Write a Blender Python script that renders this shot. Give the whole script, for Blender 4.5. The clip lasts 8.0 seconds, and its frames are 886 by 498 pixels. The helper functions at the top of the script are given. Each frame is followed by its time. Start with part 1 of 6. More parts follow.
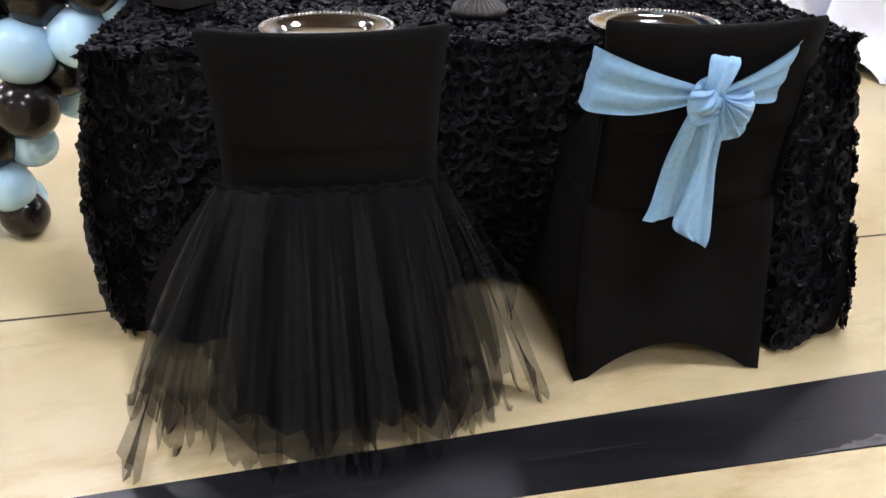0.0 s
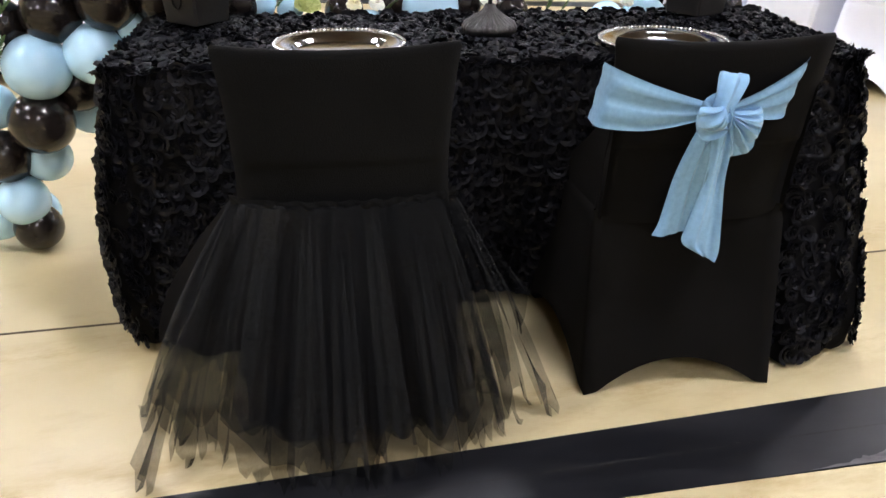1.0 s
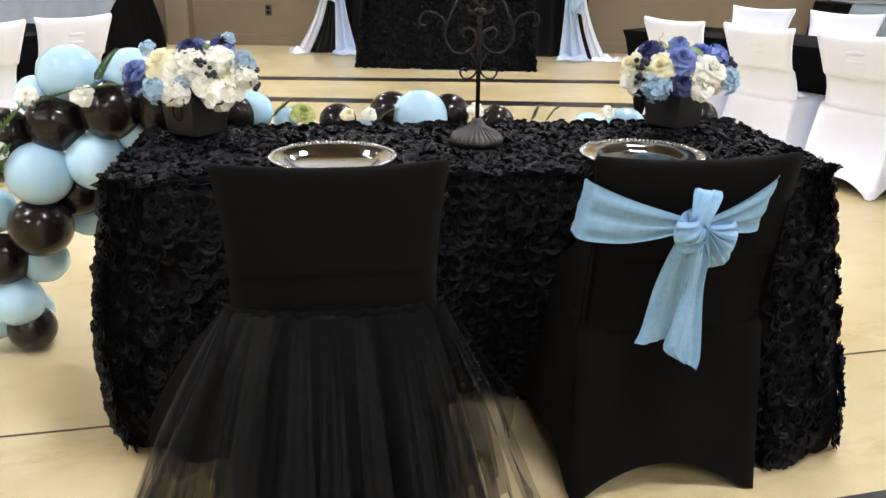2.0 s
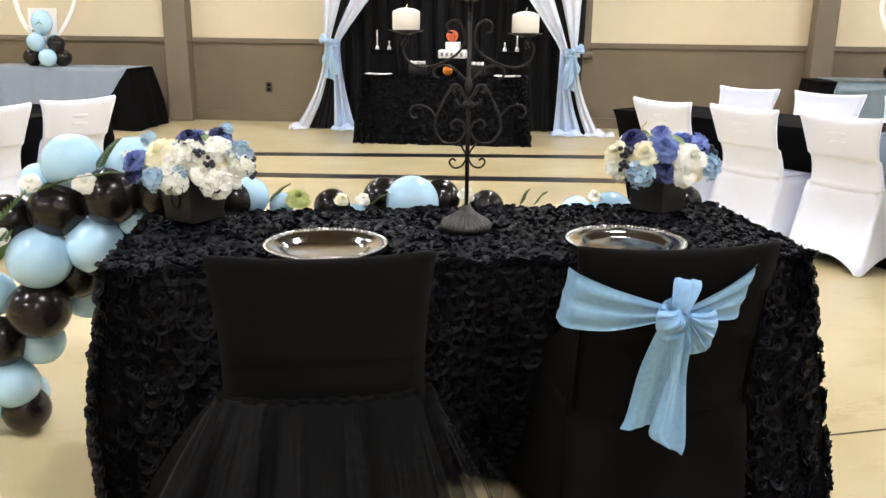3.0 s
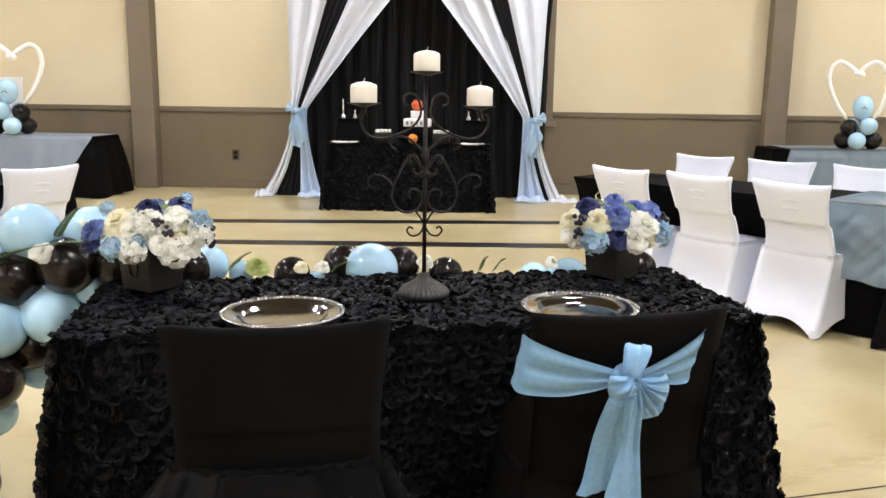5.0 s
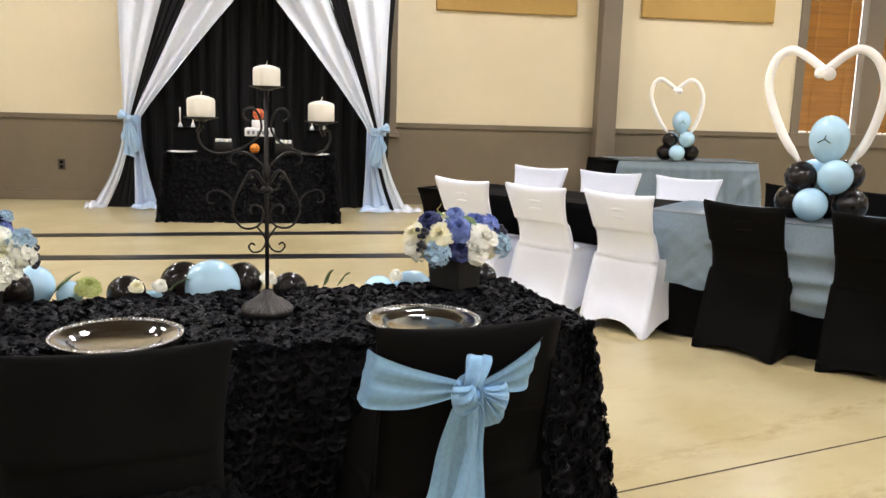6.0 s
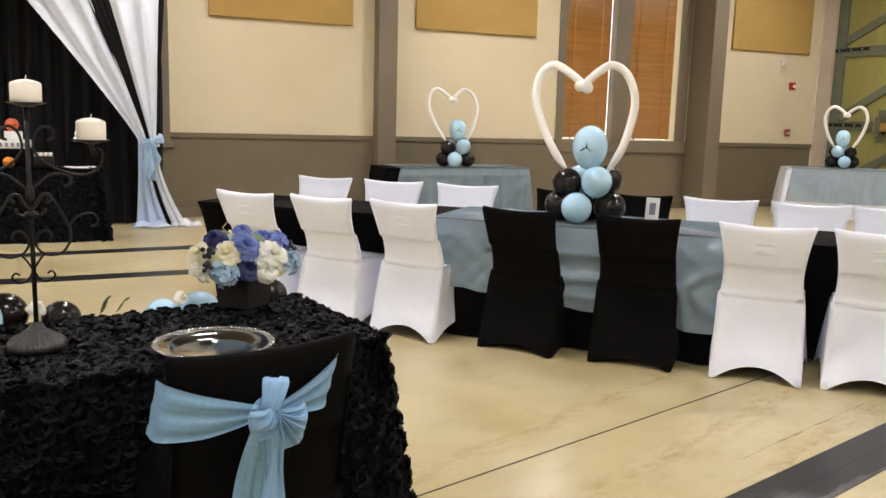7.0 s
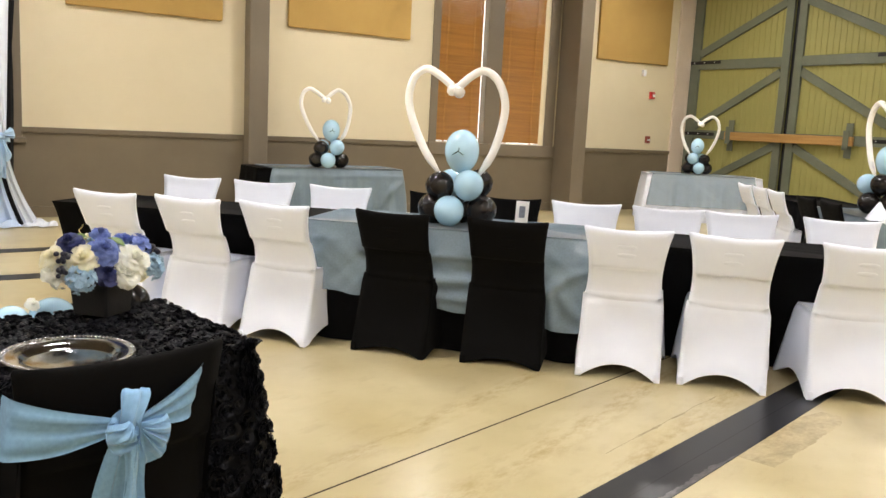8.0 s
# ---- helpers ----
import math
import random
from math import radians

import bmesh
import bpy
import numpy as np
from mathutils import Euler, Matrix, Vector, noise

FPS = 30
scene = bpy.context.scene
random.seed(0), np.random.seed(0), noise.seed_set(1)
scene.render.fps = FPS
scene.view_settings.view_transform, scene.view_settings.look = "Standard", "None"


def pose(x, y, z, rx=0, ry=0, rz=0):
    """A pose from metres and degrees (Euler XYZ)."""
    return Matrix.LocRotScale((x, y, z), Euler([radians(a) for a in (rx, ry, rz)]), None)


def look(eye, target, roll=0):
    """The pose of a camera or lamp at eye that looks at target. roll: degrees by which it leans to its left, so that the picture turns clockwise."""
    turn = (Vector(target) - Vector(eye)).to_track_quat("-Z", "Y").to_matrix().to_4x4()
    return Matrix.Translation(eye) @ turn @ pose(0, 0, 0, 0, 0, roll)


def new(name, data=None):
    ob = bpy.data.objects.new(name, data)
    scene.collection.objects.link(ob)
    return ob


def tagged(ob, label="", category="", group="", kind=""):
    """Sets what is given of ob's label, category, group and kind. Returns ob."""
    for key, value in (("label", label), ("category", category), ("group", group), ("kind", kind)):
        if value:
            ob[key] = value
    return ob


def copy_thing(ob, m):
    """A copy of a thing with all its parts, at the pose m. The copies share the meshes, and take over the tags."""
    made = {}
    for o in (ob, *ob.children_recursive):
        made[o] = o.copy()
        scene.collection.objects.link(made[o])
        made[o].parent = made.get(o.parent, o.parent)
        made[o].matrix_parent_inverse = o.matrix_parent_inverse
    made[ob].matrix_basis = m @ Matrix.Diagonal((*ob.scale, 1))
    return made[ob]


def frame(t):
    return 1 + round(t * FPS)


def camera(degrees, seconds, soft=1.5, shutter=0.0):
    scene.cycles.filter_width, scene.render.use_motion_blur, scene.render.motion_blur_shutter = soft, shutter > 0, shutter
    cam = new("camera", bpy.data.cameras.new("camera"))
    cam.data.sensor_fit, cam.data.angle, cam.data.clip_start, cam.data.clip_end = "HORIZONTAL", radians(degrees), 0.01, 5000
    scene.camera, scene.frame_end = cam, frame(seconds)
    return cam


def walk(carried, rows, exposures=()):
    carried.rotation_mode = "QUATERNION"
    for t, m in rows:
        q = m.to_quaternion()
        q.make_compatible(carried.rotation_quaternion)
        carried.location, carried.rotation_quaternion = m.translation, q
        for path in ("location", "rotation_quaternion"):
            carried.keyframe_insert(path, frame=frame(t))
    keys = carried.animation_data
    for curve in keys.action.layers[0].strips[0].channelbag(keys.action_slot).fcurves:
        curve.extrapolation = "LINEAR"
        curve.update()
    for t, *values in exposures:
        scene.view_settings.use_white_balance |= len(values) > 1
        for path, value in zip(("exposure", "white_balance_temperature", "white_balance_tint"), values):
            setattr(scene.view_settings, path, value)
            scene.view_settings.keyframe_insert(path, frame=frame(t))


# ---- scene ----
cam = camera(56.3, 8.0)
PATH = [
    (0, (0.321, -2.201, 1.209), (-0.017, -0.451, 0.302), 0.5),
    (0.5, (0.317, -2.209, 1.212), (-0.034, -0.46, 0.308), 0.2),
    (1, (0.317, -2.218, 1.216), (-0.042, -0.457, 0.34), 0.4),
    (1.5, (0.317, -2.234, 1.244), (-0.051, -0.434, 0.455), 0.5),
    (2, (0.328, -2.249, 1.28), (-0.027, -0.402, 0.599), 0.8),
    (3.3, (0.362, -2.284, 1.343), (-0.001, -0.377, 0.86), 0.7),
    (3.5, (0.364, -2.282, 1.337), (0.005, -0.369, 0.88), 0.7),
    (4, (0.378, -2.296, 1.344), (0.03, -0.371, 0.925), 0.6),
    (5.5, (0.397, -2.308, 1.357), (0.219, -0.347, 1.003), 1.2),
    (6, (0.401, -2.318, 1.372), (0.472, -0.349, 1.032), 1.7),
    (6.5, (0.387, -2.319, 1.391), (0.73, -0.372, 1.088), 1.7),
    (6.7, (0.388, -2.325, 1.387), (0.839, -0.401, 1.079), 2.0),
    (7, (0.385, -2.325, 1.399), (0.962, -0.435, 1.089), 1.6),
    (7.5, (0.39, -2.323, 1.402), (1.169, -0.507, 1.093), 2.4),
    (8, (0.394, -2.323, 1.408), (1.253, -0.541, 1.112), 2.9),
]
walk(cam, [(t, look(eye, target, roll)) for t, eye, target, roll in PATH],
     [(0.0, 0.42, 6150, 17), (1.0, 0.42, 6250, 15), (2.0, 0.46, 6450, 12), (4.0, 0.32, 6500, 12), (5.5, 0.2, 6600, 12), (6.5, 0.04, 6800, 12), (7.0, -0.07, 6900, 13), (8.0, 0.12, 6950, 11)])

# ---------------------------------------------------------------- world, light
HALL = pose(0, 0, 0, 0, 0, 6.0)        # the hall's own axes
TAB = pose(0, 0, 0, 0, 0, 18.6)        # axes of the sweetheart table
GUEST = pose(0, 0, 0, 0, 0, -36.87)    # axes of the guest tables beside it
NORTH, EAST, WEST, SOUTH, CEIL = 9.2, 12.68, -11.0, -9.0, 4.75

world = bpy.data.worlds.new("hall_world")
world.use_nodes = True
scene.world = world
sky = world.node_tree.nodes.new("ShaderNodeTexSky")
sky.sky_type = 'NISHITA'
sky.sun_disc = False
sky.sun_elevation, sky.sun_rotation = radians(40), radians(200)
world.node_tree.links.new(sky.outputs[0], world.node_tree.nodes["Background"].inputs[0])
world.node_tree.nodes["Background"].inputs[1].default_value = 0.1


# ---------------------------------------------------------------- materials
def nodes_of(name):
    m = bpy.data.materials.new(name)
    m.use_nodes = True
    nt = m.node_tree
    return m, nt, nt.nodes["Principled BSDF"]


def put(nt, kind, **values):
    n = nt.nodes.new(kind)
    for k, val in values.items():
        if k in n.inputs:
            n.inputs[k].default_value = val
    return n


def surface(name, dark, light, rough=0.6, scale=8.0, fine=90.0, bump=0.15, metal=0.0, sheen=0.0, rough_var=0.1, random_tint=0.0, coat=0.0, stretch=(1, 1, 1), spec=0.5):
    """A material with colour varied at two scales, and a fine relief."""
    m, nt, b = nodes_of(name)
    link = nt.links.new
    tc = nt.nodes.new("ShaderNodeTexCoord")
    mp = put(nt, "ShaderNodeMapping")
    mp.inputs["Scale"].default_value = stretch
    link(tc.outputs["Object"], mp.inputs["Vector"])
    big = put(nt, "ShaderNodeTexNoise", Scale=scale, Detail=5.0, Roughness=0.6)
    small = put(nt, "ShaderNodeTexNoise", Scale=fine, Detail=3.0)
    for n in (big, small):
        link(mp.outputs[0], n.inputs["Vector"])
    mix = nt.nodes.new("ShaderNodeMath")
    mix.operation = 'MULTIPLY_ADD'
    link(small.outputs["Fac"], mix.inputs[0])
    mix.inputs[1].default_value = 0.45
    link(big.outputs["Fac"], mix.inputs[2])
    ramp = nt.nodes.new("ShaderNodeValToRGB")
    ramp.color_ramp.elements[0].position, ramp.color_ramp.elements[1].position = 0.5, 0.95
    ramp.color_ramp.elements[0].color, ramp.color_ramp.elements[1].color = (*dark, 1), (*light, 1)
    link(mix.outputs[0], ramp.inputs[0])
    out = ramp.outputs[0]
    if random_tint:
        info = nt.nodes.new("ShaderNodeObjectInfo")
        hsv = nt.nodes.new("ShaderNodeHueSaturation")
        mr = put(nt, "ShaderNodeMapRange")
        mr.inputs["To Min"].default_value, mr.inputs["To Max"].default_value = 1 - random_tint, 1 + random_tint
        link(info.outputs["Random"], mr.inputs["Value"])
        link(mr.outputs[0], hsv.inputs["Value"])
        link(out, hsv.inputs["Color"])
        out = hsv.outputs[0]
    link(out, b.inputs["Base Color"])
    rr = put(nt, "ShaderNodeMapRange")
    rr.inputs["To Min"].default_value, rr.inputs["To Max"].default_value = max(0.02, rough - rough_var), min(1, rough + rough_var)
    link(big.outputs["Fac"], rr.inputs["Value"])
    link(rr.outputs[0], b.inputs["Roughness"])
    b.inputs["Metallic"].default_value = metal
    b.inputs["Specular IOR Level"].default_value = spec
    if sheen:
        b.inputs["Sheen Weight"].default_value = sheen
        b.inputs["Sheen Roughness"].default_value = 0.4
    if coat:
        b.inputs["Coat Weight"].default_value = coat
        b.inputs["Coat Roughness"].default_value = 0.05
    if bump:
        bp = put(nt, "ShaderNodeBump", Strength=bump, Distance=0.004)
        link(small.outputs["Fac"], bp.inputs["Height"])
        link(bp.outputs[0], b.inputs["Normal"])
    return m


def floor_material():
    m, nt, b = nodes_of("polished_concrete")
    link = nt.links.new
    tc = nt.nodes.new("ShaderNodeTexCoord")

    def noise(scale, detail, rough, vec=None, dist=0.0):
        n = put(nt, "ShaderNodeTexNoise", Scale=scale, Detail=detail, Roughness=rough, Distortion=dist)
        link(vec or tc.outputs["Object"], n.inputs["Vector"])
        return n.outputs["Fac"]

    def ramp(fac, p0, c0, p1, c1):
        r = nt.nodes.new("ShaderNodeValToRGB")
        e = r.color_ramp.elements
        e[0].position, e[1].position = p0, p1
        e[0].color, e[1].color = (*c0, 1), (*c1, 1)
        link(fac, r.inputs[0])
        return r.outputs[0]

    def times(x, y, fac=1.0):
        n = nt.nodes.new("ShaderNodeMixRGB")
        n.blend_type = 'MULTIPLY'
        n.inputs[0].default_value = fac
        link(x, n.inputs[1])
        link(y, n.inputs[2])
        return n.outputs[0]

    def calc(op, x, y):
        n = nt.nodes.new("ShaderNodeMath")
        n.operation = op
        for i, val in enumerate((x, y)):
            if isinstance(val, (int, float)):
                n.inputs[i].default_value = val
            else:
                link(val, n.inputs[i])
        return n.outputs[0]

    big = noise(0.5, 6.0, 0.62)
    colour = ramp(big, 0.33, (0.50, 0.415, 0.222), 0.68, (0.605, 0.52, 0.315))
    # cloudy sealer stains
    colour = times(colour, ramp(noise(1.5, 5.0, 0.52), 0.30, (0.80, 0.75, 0.62), 0.60, (1, 1, 1)), 0.75)
    # long drag marks and wear
    mp = put(nt, "ShaderNodeMapping")
    mp.inputs["Rotation"].default_value = (0, 0, radians(-23.37))
    link(tc.outputs["Object"], mp.inputs["Vector"])
    mp2 = put(nt, "ShaderNodeMapping")
    mp2.inputs["Scale"].default_value = (0.75, 1.7, 1)
    link(mp.outputs[0], mp2.inputs["Vector"])
    colour = times(colour, ramp(noise(6.0, 5.0, 0.58, mp2.outputs[0]), 0.56, (1, 1, 1), 0.80, (0.66, 0.59, 0.46)), 0.4)
    # crumbled dirt that gathers along the sawn joint and the black strips
    xyz = nt.nodes.new("ShaderNodeSeparateXYZ")
    link(mp.outputs[0], xyz.inputs[0])
    near = None
    for y0, wide in ((0.016, 0.10), (-0.60, 0.15), (-1.00, 0.15)):
        d = calc('ABSOLUTE', calc('SUBTRACT', xyz.outputs[1], -y0 if y0 > 0 else y0), 0)
        k = calc('MAXIMUM', calc('SUBTRACT', 1.0, calc('DIVIDE', d, wide)), 0.0)
        near = k if near is None else calc('MAXIMUM', near, k)
    mp3 = put(nt, "ShaderNodeMapping")
    mp3.inputs["Scale"].default_value = (0.6, 1.5, 1)
    link(mp.outputs[0], mp3.inputs["Vector"])
    grit = noise(8.0, 8.0, 0.68, mp3.outputs[0])
    dirt = calc('MULTIPLY', near, ramp(grit, 0.44, (0, 0, 0), 0.72, (1, 1, 1)))
    colour = times(colour, ramp(dirt, 0.0, (1, 1, 1), 0.8, (0.74, 0.67, 0.55)))
    # small dark specks
    vor = put(nt, "ShaderNodeTexVoronoi", Scale=2.3)
    link(tc.outputs["Object"], vor.inputs["Vector"])
    colour = times(colour, ramp(vor.outputs["Distance"], 0.012, (0.35, 0.3, 0.24), 0.022, (1, 1, 1)))
    link(colour, b.inputs["Base Color"])
    rr = put(nt, "ShaderNodeMapRange")
    rr.inputs["To Min"].default_value, rr.inputs["To Max"].default_value = 0.27, 0.36
    link(big, rr.inputs["Value"])
    rough = calc('ADD', rr.outputs[0], calc('MULTIPLY', dirt, 0.4))
    link(rough, b.inputs["Roughness"])
    return m


def strip_material():
    """Glossy black paint, dusty and worn through in grey patches."""
    m, nt, b = nodes_of("black_floor_strip")
    link = nt.links.new
    tc = nt.nodes.new("ShaderNodeTexCoord")
    mp = put(nt, "ShaderNodeMapping")
    mp.inputs["Scale"].default_value = (0.6, 2.0, 1)
    link(tc.outputs["Object"], mp.inputs["Vector"])
    wide = put(nt, "ShaderNodeTexNoise", Scale=1.6, Detail=5.0, Roughness=0.6)
    fine = put(nt, "ShaderNodeTexNoise", Scale=14.0, Detail=6.0, Roughness=0.65)
    for n in (wide, fine):
        link(mp.outputs[0], n.inputs["Vector"])
    base = nt.nodes.new("ShaderNodeValToRGB")
    e = base.color_ramp.elements
    e[0].position, e[1].position = 0.42, 0.72
    e[0].color, e[1].color = (0.007, 0.0072, 0.0088, 1), (0.024, 0.024, 0.027, 1)
    link(wide.outputs["Fac"], base.inputs[0])
    worn = nt.nodes.new("ShaderNodeValToRGB")
    e = worn.color_ramp.elements
    e[0].position, e[1].position = 0.68, 0.90
    e[0].color, e[1].color = (0, 0, 0, 1), (1, 1, 1, 1)
    link(fine.outputs["Fac"], worn.inputs[0])
    mix = nt.nodes.new("ShaderNodeMixRGB")
    link(worn.outputs[0], mix.inputs[0])
    link(base.outputs[0], mix.inputs[1])
    mix.inputs[2].default_value = (0.10, 0.088, 0.072, 1)
    b.inputs["Specular IOR Level"].default_value = 0.36
    link(mix.outputs[0], b.inputs["Base Color"])
    rr = put(nt, "ShaderNodeMapRange")
    rr.inputs["To Min"].default_value, rr.inputs["To Max"].default_value = 0.26, 0.42
    link(wide.outputs["Fac"], rr.inputs["Value"])
    link(rr.outputs[0], b.inputs["Roughness"])
    return m


def sheer(name, colour, alpha, rough=0.7, sheen=0.4, weave=900.0, wrinkle=0.0):
    """Thin see-through cloth: part of the light passes, with a faint weave."""
    m, nt, b = nodes_of(name)
    link = nt.links.new
    tc = nt.nodes.new("ShaderNodeTexCoord")
    n = put(nt, "ShaderNodeTexNoise", Scale=weave * 0.1, Detail=3.0)
    link(tc.outputs["Object"], n.inputs["Vector"])
    mr = put(nt, "ShaderNodeMapRange")
    mr.inputs["To Min"].default_value, mr.inputs["To Max"].default_value = max(0, alpha - 0.12), min(1, alpha + 0.12)
    link(n.outputs["Fac"], mr.inputs["Value"])
    link(mr.outputs[0], b.inputs["Alpha"])
    if wrinkle:
        w = put(nt, "ShaderNodeTexNoise", Scale=3.2, Detail=3.0, Roughness=0.45, Distortion=0.3)
        link(tc.outputs["Object"], w.inputs["Vector"])
        bp = put(nt, "ShaderNodeBump", Strength=wrinkle, Distance=0.05)
        link(w.outputs["Fac"], bp.inputs["Height"])
        link(bp.outputs[0], b.inputs["Normal"])
    b.inputs["Base Color"].default_value = (*colour, 1)
    b.inputs["Roughness"].default_value = rough
    b.inputs["Sheen Weight"].default_value = sheen
    b.inputs["Specular IOR Level"].default_value = 0.2
    return m


def glow(name, colour, strength):
    m, nt, b = nodes_of(name)
    b.inputs["Base Color"].default_value = (*colour, 1)
    b.inputs["Emission Color"].default_value = (*colour, 1)
    b.inputs["Emission Strength"].default_value = strength
    return m


def blind_material():
    return surface("blind_wood", (0.30, 0.135, 0.022), (0.45, 0.215, 0.040), 0.5, 3, 40, 0.05, stretch=(0.3, 1, 8))


M = {}
M["floor"] = floor_material()
M["stripe"] = strip_material()
M["joint"] = surface("dark_joint", (0.045, 0.033, 0.02), (0.10, 0.078, 0.045), 0.9, 9, 60, 0.1)
M["strip_joint"] = surface("dark_strip_joint", (0.012, 0.012, 0.012), (0.028, 0.027, 0.027), 0.42, 9, 60, 0.1, spec=0.3)
M["wall"] = surface("cream_wall_paint", (0.67, 0.575, 0.385), (0.73, 0.635, 0.435), 0.75, 0.8, 160, 0.12)
M["wainscot"] = surface("taupe_wall_paint", (0.152, 0.119, 0.074), (0.188, 0.149, 0.095), 0.6, 1.2, 120, 0.08)
M["pillar"] = surface("taupe_pillar_paint", (0.166, 0.132, 0.088), (0.205, 0.165, 0.112), 0.55, 1.2, 120, 0.06)
M["panel"] = surface("ochre_fabric_panel", (0.46, 0.285, 0.085), (0.53, 0.345, 0.11), 0.9, 1.5, 220, 0.25)
M["ceiling"] = surface("dark_brown_ceiling", (0.085, 0.062, 0.042), (0.12, 0.088, 0.06), 0.85, 1.0, 60, 0.1)
M["lamp"] = glow("lamp_diffuser", (0.97, 0.97, 1.0), 112.0)
M["lamp_frame"] = surface("lamp_frame_metal", (0.5, 0.5, 0.5), (0.6, 0.6, 0.6), 0.4, 4, 60, 0.02)
M["white_trim"] = surface("cream_trim_paint", (0.58, 0.47, 0.36), (0.66, 0.55, 0.43), 0.5, 2, 90, 0.05)
M["blind"] = blind_material()
M["outdoors"] = glow("bright_outdoors", (0.95, 0.98, 1.0), 3.0)
M["door_green"] = surface("olive_door_boards", (0.27, 0.25, 0.075), (0.34, 0.31, 0.10), 0.6, 1.6, 60, 0.1, stretch=(6, 6, 0.5))
M["door_frame"] = surface("grey_green_door_frame", (0.105, 0.118, 0.08), (0.148, 0.160, 0.112), 0.55, 2, 70, 0.06)
M["black_iron"] = surface("black_iron", (0.008, 0.008, 0.008), (0.02, 0.019, 0.018), 0.45, 12, 150, 0.2, metal=0.3)
M["bar_wood"] = surface("brown_bar_wood", (0.30, 0.155, 0.045), (0.46, 0.26, 0.085), 0.5, 3, 50, 0.1, stretch=(0.4, 6, 6))
M["red_box"] = surface("red_alarm_plastic", (0.45, 0.02, 0.02), (0.55, 0.04, 0.03), 0.4, 5, 50, 0.02)
M["white_plastic"] = surface("white_plastic", (0.75, 0.74, 0.72), (0.82, 0.81, 0.79), 0.4, 5, 50, 0.02)
M["dark_plastic"] = surface("dark_plastic", (0.03, 0.022, 0.016), (0.045, 0.034, 0.025), 0.45, 5, 50, 0.02)
M["black_cloth"] = surface("black_table_cloth", (0.0018, 0.0017, 0.0018), (0.0036, 0.0035, 0.0038), 0.9, 6, 300, 0.2, spec=0.08)
M["black_rosette"] = surface("black_satin_petals", (0.0016, 0.0017, 0.0028), (0.0046, 0.0049, 0.0078), 0.50, 30, 260, 0.2, spec=0.13)
M["black_spandex"] = surface("black_spandex", (0.0022, 0.0020, 0.0019), (0.0040, 0.0037, 0.0036), 0.85, 5, 420, 0.25, sheen=0.012, spec=0.08)
M["black_velvet"] = surface("black_velvet", (0.002, 0.002, 0.002), (0.0055, 0.0055, 0.0055), 0.95, 5, 320, 0.35, sheen=0.04, spec=0.06)
M["white_spandex"] = surface("white_spandex", (0.76, 0.80, 0.91), (0.81, 0.85, 0.94), 0.65, 4, 380, 0.12, sheen=0.15)
M["tulle"] = sheer("black_tulle", (0.002, 0.002, 0.0022), 0.48, 0.85, 0.012)
# paler copy of the black tulle: light on its folds put into the colour
M["tulle_pale"] = sheer("black_tulle_lit", (0.0125, 0.0125, 0.0123), 0.42, 0.8, 0.05)
M["blue_organza"] = sheer("light_blue_organza", (0.255, 0.465, 0.70), 0.84, 0.5, 0.2, wrinkle=0.25)
M["blue_band"] = sheer("light_blue_organza_band", (0.26, 0.475, 0.69), 0.58, 0.5, 0.2)
M["blue_overlay"] = sheer("pale_blue_overlay", (0.265, 0.355, 0.42), 0.64, 0.30, 0.18, wrinkle=0.85)
M["blue_overlay"].node_tree.nodes["Principled BSDF"].inputs["Specular IOR Level"].default_value = 0.6
M["blue_sheer"] = sheer("pale_blue_sheer", (0.50, 0.60, 0.72), 0.50, 0.55, 0.2)
M["white_sheer"] = sheer("white_sheer_drape", (0.77, 0.81, 0.88), 0.88, 0.6, 0.15)
M["drape_blue"] = sheer("light_blue_sheer_drape", (0.56, 0.68, 0.86), 0.9, 0.6, 0.15)
M["blue_tie"] = surface("light_blue_satin", (0.38, 0.57, 0.78), (0.47, 0.66, 0.86), 0.45, 8, 200, 0.1, sheen=0.3)
M["black_drape"] = surface("black_drape_cloth", (0.003, 0.003, 0.0034), (0.007, 0.007, 0.0078), 0.8, 3, 200, 0.15, sheen=0.04, spec=0.2)


def balloon_material(name, dark, light, rough, spec=0.5):
    return surface(name, dark, light, rough, 1.5, 30, 0.0, rough_var=0.03, random_tint=0.12, spec=spec)


M["balloon_blue"] = balloon_material("light_blue_latex", (0.42, 0.67, 0.84), (0.47, 0.71, 0.87), 0.20)
M["balloon_black"] = balloon_material("black_latex", (0.010, 0.0078, 0.0070), (0.016, 0.0125, 0.0112), 0.19, 0.36)
M["balloon_white"] = balloon_material("ivory_latex", (0.93, 0.90, 0.84), (0.96, 0.94, 0.89), 0.3)


# ---------------------------------------------------------------- mesh helpers
def mesh_of(name, bm, smooth=True):
    me = bpy.data.meshes.new(name)
    bm.normal_update()
    bm.to_mesh(me)
    bm.free()
    if smooth:
        me.shade_smooth()
    return me


def part(name, bm, material, parent, label="", smooth=True):
    """One mesh object under a thing or a part; takes a bmesh or a ready mesh."""
    me = bm if isinstance(bm, bpy.types.Mesh) else mesh_of(name, bm, smooth)
    if not me.materials:
        me.materials.append(material)
    ob = new(name, me)
    ob.parent = parent
    if label:
        ob["label"] = label
    return ob


def thing(name, m, label, category, group="", kind=""):
    ob = new(name)
    ob.empty_display_size = 0.1
    ob.matrix_world = m
    return tagged(ob, label, category, group, kind)


def structure(name, bm, material, m, label, category, smooth=False):
    me = mesh_of(name, bm, smooth)
    me.materials.append(material)
    ob = new(name, me)
    ob.matrix_world = m
    return tagged(ob, label, category, kind="structure")


